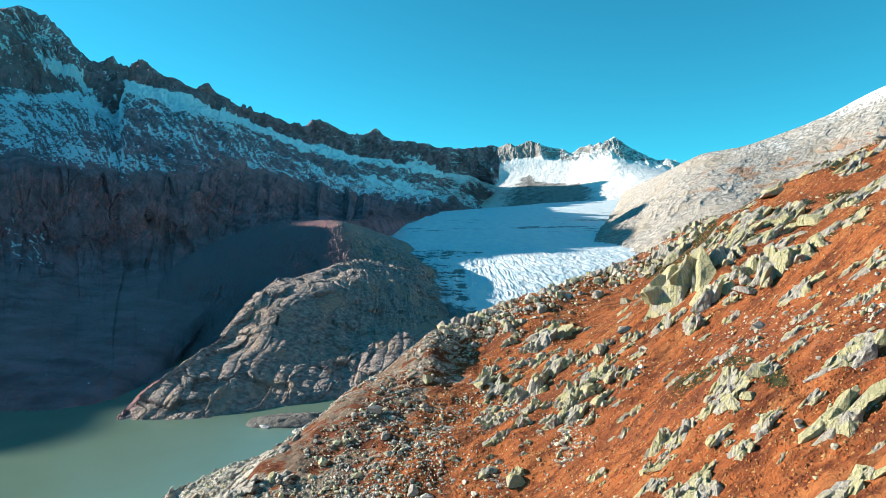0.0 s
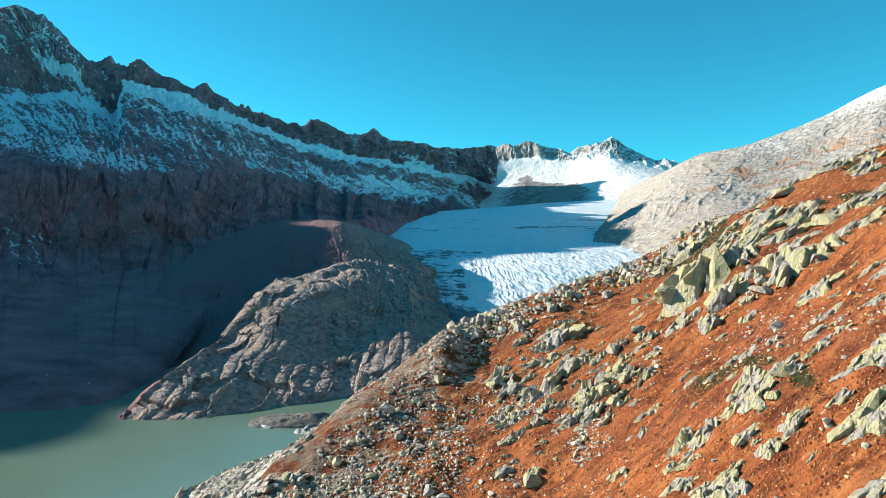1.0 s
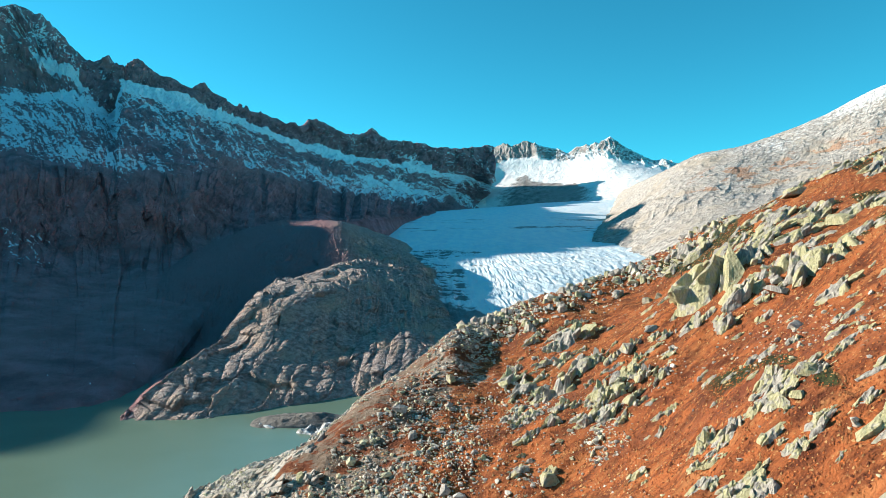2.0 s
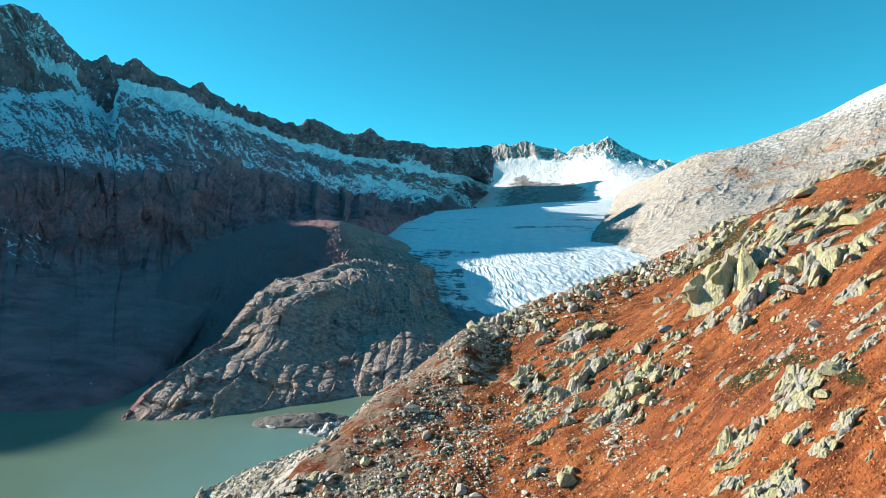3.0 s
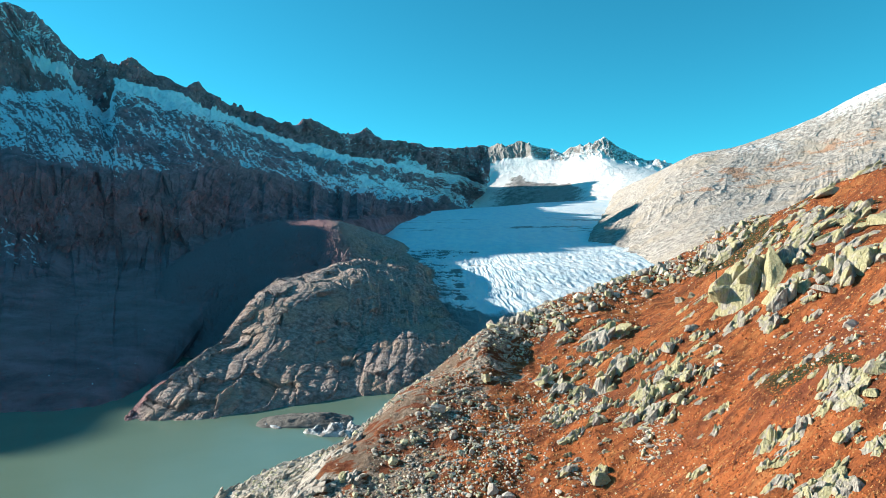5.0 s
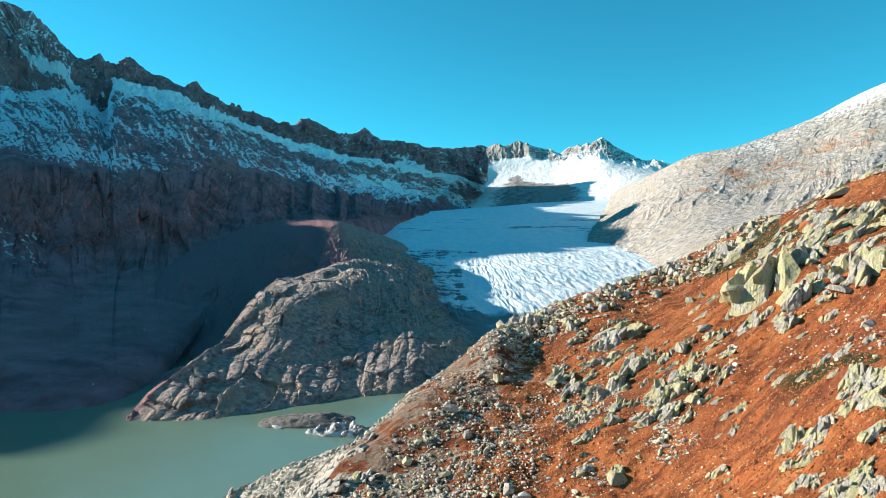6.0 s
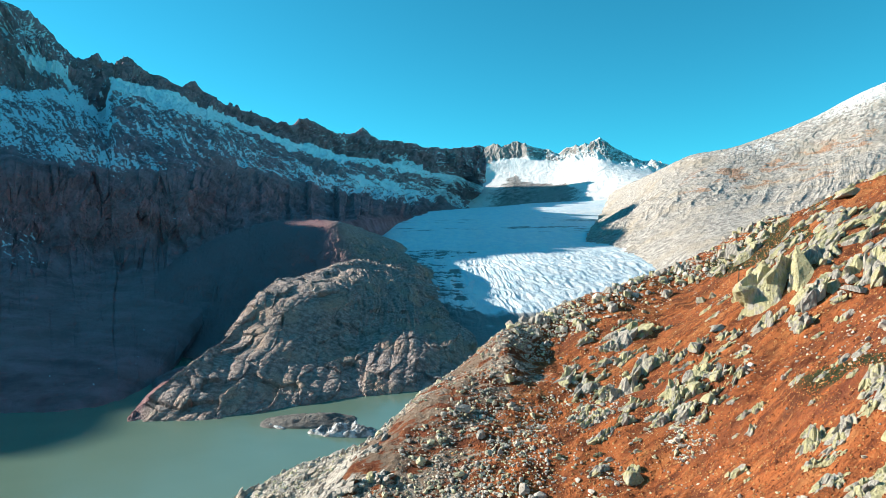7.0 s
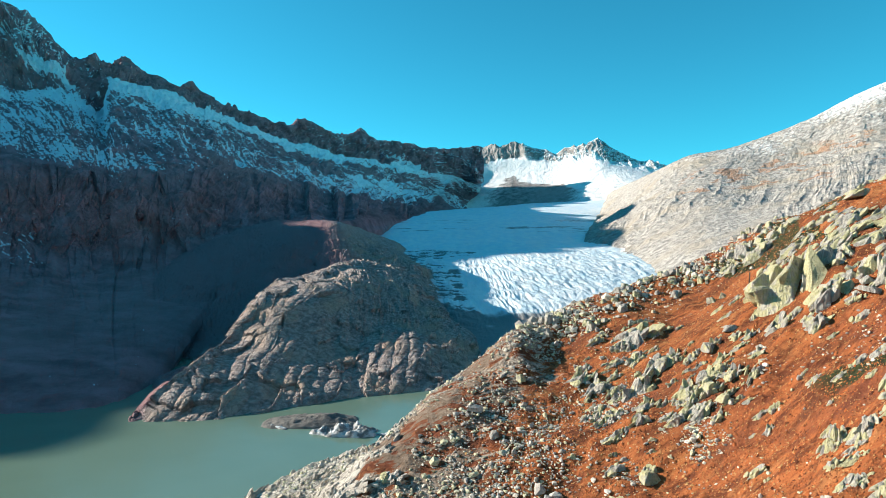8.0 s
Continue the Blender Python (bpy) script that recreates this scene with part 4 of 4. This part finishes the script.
def build_outcrop(seed, count, tall, material=BOULDER):
    """A broken outcrop under an Empty: a row of cracked slabs leaning the same way, about 1 m long, 1 m deep and 1 m high."""
    rng = random.Random(seed)
    lean = rng.uniform(0.10, 0.30)
    top = new("outcrop")
    for k in range(count):
        along = -0.42 + 0.84 * (k % 5 + rng.uniform(-0.3, 0.3) + 0.4) / 4.8
        across = (-0.22, 0.20)[k // 5 % 2] + rng.gauss(0, 0.08)
        if k >= 9:
            along, across = rng.uniform(-0.6, 0.6), rng.choice((-0.45, -0.35, 0.4))
        co, fs = rock_shape(seed * 31 + k, 0.9 if tall else 0.7, 0.8, 3 if k < 5 else 2)
        h = (0.45 + 0.6 * math.exp(-((along - 0.1) / 0.35) ** 2)) * rng.uniform(0.6, 1.0) * (0.45 if k >= 9 else 1.0)
        w, d = rng.uniform(0.22, 0.55), rng.uniform(0.35, 0.75)
        if k >= 9:
            w, d = w * 0.55, d * 0.4
        co = co * np.array([w, d, h * 1.5])
        co[:, 0] += lean * co[:, 2]
        a, b = rng.gauss(0, 0.5), rng.gauss(0.15, 0.25)
        co = co @ np.array([[1, 0, 0], [0, math.cos(b), math.sin(b)], [0, -math.sin(b), math.cos(b)]])
        co[:, :2] = co[:, :2] @ np.array([[math.cos(a), math.sin(a)], [-math.sin(a), math.cos(a)]])
        slab = new("slab", rock_mesh("slab", co + np.array([along, across, 0.12 * h]), fs, material))
        slab.parent = top
    return top


BLOCKS = [boulder_mesh(300 + k) for k in range(14)]
TALL = [build_outcrop(400 + k, 12, True) for k in range(8)]
LOW = [build_outcrop(500 + k, 12, False) for k in range(8)]
BARE = [build_outcrop(600 + k, 12, False, BEDROCK) for k in range(6)]


def on_slope(x, y):
    return float(slope_surface(np.array([x]), np.array([y]))[0])


def place_rock(name, me, x, y, w, d, h, turn, label, group, lean=0.0):
    ob = new(name, me)
    ob.location = (x, y, on_slope(x, y) - 0.05 * h)
    ob.rotation_euler = (lean, lean * 0.5, turn)
    ob.scale = (w, d, h)
    return tagged(ob, label, "rock", group, "thing")


def lie_along(x, y, share):
    """The turn that tips a thing's upright towards the slope's normal by the given share."""
    e = 2.0
    n = Vector((on_slope(x - e, y) - on_slope(x + e, y), on_slope(x, y - e) - on_slope(x, y + e), 2 * e)).normalized()
    up = Vector((0, 0, 1)).lerp(n, share).normalized()
    return Vector((0, 0, 1)).rotation_difference(up).to_matrix().to_4x4()


def place_outcrop(pattern, x, y, w, d, h, turn, label, group, share=0.35):
    ob = copy_thing(pattern, Matrix.Translation((x, y, on_slope(x, y) - 0.2 * h)) @ lie_along(x, y, share) @ Matrix.Rotation(turn, 4, "Z"))
    ob.scale = (w, d, h)
    return tagged(ob, label, "rock", group, "thing")


rng = random.Random(17)
KINDS = {
    "tower": (TALL, 1.25, 1.20, 0.62, 0.6, "massive upright grey gneiss outcrop with yellow-green lichen", "rock outcrops on the slope"),
    "fins": (TALL, 1.05, 0.90, 0.50, 0.5, "upright grey gneiss fins with yellow-green lichen in red turf", "rock outcrops on the slope"),
    "mounds": (LOW, 0.95, 0.70, 0.32, 0.85, "broken grey outcrop with yellow-green lichen in red turf", "rock outcrops on the slope"),
    "ribs": (LOW, 1.15, 0.44, 0.15, 1.0, "long lichened rock rib lying along the turf slope", "rock ribs on the slope"),
}
for kind, rocks in OUTCROPS.items():
    patterns, long, deep, high, share, label, group = KINDS[kind]
    for x, y, w, h in rocks:
        place_outcrop(rng.choice(patterns), x, y, (0.65 * w + 0.45 * h) * long, w * deep, min(w, h) * high + 0.18 * h, rng.uniform(-0.35, 0.35), label, group, share)
for x, y, w, h in BLOCKS_AT:
    place_rock("boulder", rng.choice(BLOCKS), x, y, w, w * rng.uniform(0.8, 1.2), h * 0.75, rng.uniform(0, 6.3), "grey boulder with yellow-green lichen lying in red turf", "boulders on the slope", rng.uniform(-0.2, 0.2))

# bare ribs and ledges that break through the turf high on the slope and below it
for k in range(255):
    zone = k % 3
    x = rng.uniform(48, 92) if zone == 0 else rng.uniform(24, 56) if zone == 1 else rng.uniform(14, 34)
    y = rng.uniform(76, 126) if zone == 0 else rng.uniform(52, 112) if zone == 1 else rng.uniform(84, 120)
    w = (rng.uniform(1.6, 4.6), rng.uniform(0.6, 1.9), rng.uniform(0.8, 2.2))[zone]
    ob = place_outcrop(rng.choice(TALL if zone == 2 else LOW), x, y, w * 1.5, w * rng.uniform(0.5, 0.9), w * rng.uniform(0.35, 0.55) * (1.6 if zone == 2 else 1.0), rng.uniform(-0.4, 0.3), "low lichened rock ledge breaking through the red turf", "rock ledges on the slope", rng.uniform(0.6, 1.0))
    ob.name = "rock_ledge"

# pale bedrock that crops out low on the flank above the lake
for k in range(90):
    y = rng.uniform(92, 136)
    x = -22 - 0.10 * (y - 120) + rng.uniform(-28, 6)
    w = rng.uniform(1.2, 4.2)
    ob = place_outcrop(rng.choice(BARE), x, y, w * 1.5, w * rng.uniform(0.6, 1.0), w * rng.uniform(0.3, 0.5), rng.uniform(-0.6, 0.4), "pale broken bedrock cropping out above the lake", "bedrock above the lake", rng.uniform(0.7, 1.0))
    ob.name = "bedrock"

for pattern in TALL + LOW + BARE:
    for ob in (*pattern.children_recursive, pattern):
        bpy.data.objects.remove(ob)


def crest_y(x):
    """The line along which the slope rolls over towards the ice."""
    return 131 + 0.08 * (x - 20) + 3 * math.sin(x * 0.21)


# loose boulders along the crest
for k in range(290):
    x = rng.uniform(8, 96)
    y = crest_y(x) + rng.gauss(-1, 3.6)
    s = 0.55 * math.exp(rng.gauss(0, 0.5)) + 0.2
    place_rock("crest_boulder", rng.choice(BLOCKS), x, y, s * rng.uniform(0.9, 1.5), s * rng.uniform(0.8, 1.3), s * rng.uniform(0.7, 1.1), rng.uniform(0, 6.3), "pale lichened boulder heaped along the moraine crest", "boulders along the crest", rng.uniform(-0.3, 0.3))


def stone_field(name, count, seed, chance, size, label, material, reach=(-42, 100, 45, 142), flat=1.0, spiky=False, spread=0.6):
    """Stones too many to count, as one mesh: chance(x, y) from 0 to 1 thins them out."""
    r = np.random.RandomState(seed)
    base = bmesh.new()
    if spiky:
        bmesh.ops.create_cone(base, cap_ends=False, segments=4, radius1=0.55, radius2=0.0, depth=1.0)
        bmesh.ops.remove_doubles(base, verts=base.verts[:], dist=0.001)
    else:
        bmesh.ops.create_icosphere(base, subdivisions=1, radius=0.52)
    bmesh.ops.triangulate(base, faces=base.faces[:])
    shape = np.array([v.co[:] for v in base.verts])
    faces = np.array([[v.index for v in fc.verts] for fc in base.faces])
    base.free()
    x, y = r.uniform(reach[0], reach[1], count * 6), r.uniform(reach[2], reach[3], count * 6)
    keep = np.where(r.uniform(0, 1, x.size) < chance(x, y))[0][:count]
    x, y = x[keep], y[keep]
    m = len(x)
    z = slope_surface(x, y)
    s = size * np.exp(r.normal(0, spread, m))
    pts = shape[None] * (1 + r.uniform(-0.35, 0.35, (m, len(shape), 1)))
    pts = pts * (s[:, None] * r.uniform([0.8, 0.6, 0.5], [1.5, 1.1, 1.0], (m, 3)))[:, None]
    a = r.uniform(0, 6.3, m)
    c, sn = np.cos(a)[:, None], np.sin(a)[:, None]
    pts = np.stack([pts[..., 0] * c - pts[..., 1] * sn, pts[..., 0] * sn + pts[..., 1] * c, pts[..., 2]], -1)
    pts[..., 2] *= flat
    pts = pts + np.stack([x, y, z + 0.12 * s * flat], -1)[:, None]
    me = bpy.data.meshes.new(name)
    tri = (faces[None] + (np.arange(m) * len(shape))[:, None, None]).reshape(-1, 3)
    me.vertices.add(m * len(shape))
    me.vertices.foreach_set("co", pts.reshape(-1).astype(np.float32))
    me.loops.add(tri.size)
    me.loops.foreach_set("vertex_index", tri.reshape(-1).astype(np.int32))
    me.polygons.add(len(tri))
    me.polygons.foreach_set("loop_start", np.arange(0, tri.size, 3, dtype=np.int32))
    me.polygons.foreach_set("use_smooth", np.full(len(tri), spiky))
    me.update()
    me.materials.append(material)
    return tagged(new(name, me), label, "stones", kind="stuff")


def scree_chance(x, y):
    p = np.stack([x, y, 0 * x], -1)
    return np.clip((scree_amount(x, y, 9.0) - 0.20) * 1.7, 0.0, 1) * smooth(-0.55, 0.30, fbm(p, 9, 3, 131)) + 1.4 * np.exp(-((x - 4 - 0.8 * (y - 96)) / 3.2) ** 2 - ((y - 96) / 8.0) ** 2)


def crest_chance(x, y):
    line = 131 + 0.08 * (x - 20) + 3 * np.sin(x * 0.21)
    return np.exp(-((y - line + 1) / 4.6) ** 2) * smooth(2, 14, x)


def turf_chance(x, y):
    p = np.stack([x, y, 0 * x], -1)
    return 0.10 + 0.9 * smooth(0.05, 0.7, fbm(p * np.array([1, 0.6, 1]), 11, 3, 133))


def pad_chance(x, y):
    return np.exp(-((x - 25.5) / 1.6) ** 4 - ((y - 82) / 2.6) ** 4) * 40


stone_field("scree", 26000, 1, scree_chance, 0.23, "grey loose scree stones covering the moraine flank", STONES)
stone_field("crest_stones", 5000, 2, crest_chance, 0.42, "heaped lichened stones along the moraine crest", STONES)
stone_field("scattered_stones", 4500, 3, turf_chance, 0.20, "pale stones scattered through the red turf", STONES)
stone_field("gravel_pad", 260, 4, pad_chance, 0.22, "small patch of pale gravel in the red turf", STONES, (23, 28, 78, 86))


def tuft_chance(x, y):
    return np.clip(1.15 - 1.5 * scree_amount(x, y), 0, 1)


stone_field("turf_tufts", 70000, 5, tuft_chance, 0.19, "rust-red autumn dwarf shrubs and dry grass tufts", TUFTS, (-6, 90, 45, 134), 1.0, True, 0.35)

# ---- islet and stranded ice in the lake, marker pole ----


def mound(name, x, y, a, b, h, turn, material, seed, rough, label, category):
    """A low island: an ellipse with an uneven rim, sinking under the water all round."""
    t, r = np.meshgrid(np.linspace(0, 2 * math.pi, 121), np.linspace(0, 1, 44), indexing="ij")
    rim = 1 + 0.22 * value_noise(np.stack([np.cos(t) * 1.6, np.sin(t) * 1.6, 0 * t + seed], -1), seed)
    px, py = a * r * rim * np.cos(t), b * r * rim * np.sin(t)
    c, s = math.cos(turn), math.sin(turn)
    gx, gy = x + px * c - py * s, y + px * s + py * c
    p = np.stack([gx, gy, 0 * gx], -1)
    z = h * (1 - r ** 2.2) * (0.8 + 0.3 * fbm(p, 14, 3, seed)) + rough * crease(p, 6, 4, seed + 1, 0.6) * (1 - r ** 4) - 1.2 * smooth(0.86, 1.0, r)
    return tagged(sheet(name, np.stack([gx, gy, z], -1), material), label, category, kind="thing")


mound("gravel_islet", -79, 363, 28, 15, 3.4, 0.1, GRAVEL, 141, 0.5, "flat islet of dark grey gravel in the lake", "islet")
mound("stranded_ice", -58, 341, 19, 10, 3.2, -0.05, DEAD_ICE, 151, 1.8, "dirty melting ice stranded beside the gravel islet", "ice")
mound("stranded_ice", -32, 338, 11, 3.4, 0.9, 0.1, DEAD_ICE, 157, 0.9, "thin grey ice remnant floating beside the islet", "ice")
mound("stranded_ice", -97, 352, 9, 2.2, 0.7, -0.55, DEAD_ICE, 161, 0.4, "thin white ice rim along the gravel islet", "ice")

bm = bmesh.new()
bmesh.ops.create_cone(bm, cap_ends=True, segments=10, radius1=0.13, radius2=0.09, depth=3.0, matrix=Matrix.Translation((0, 0, 1.1)))
pole = part("marker_pole", bm, WOOD)
pole.location = (45.7, 110.7, float(slope_surface(np.array([45.7]), np.array([110.7]))[0]))
pole.rotation_euler = (0.0, 0.05, 0.0)
tagged(pole, "dark weathered wooden marker pole standing in the turf", "pole", kind="thing")
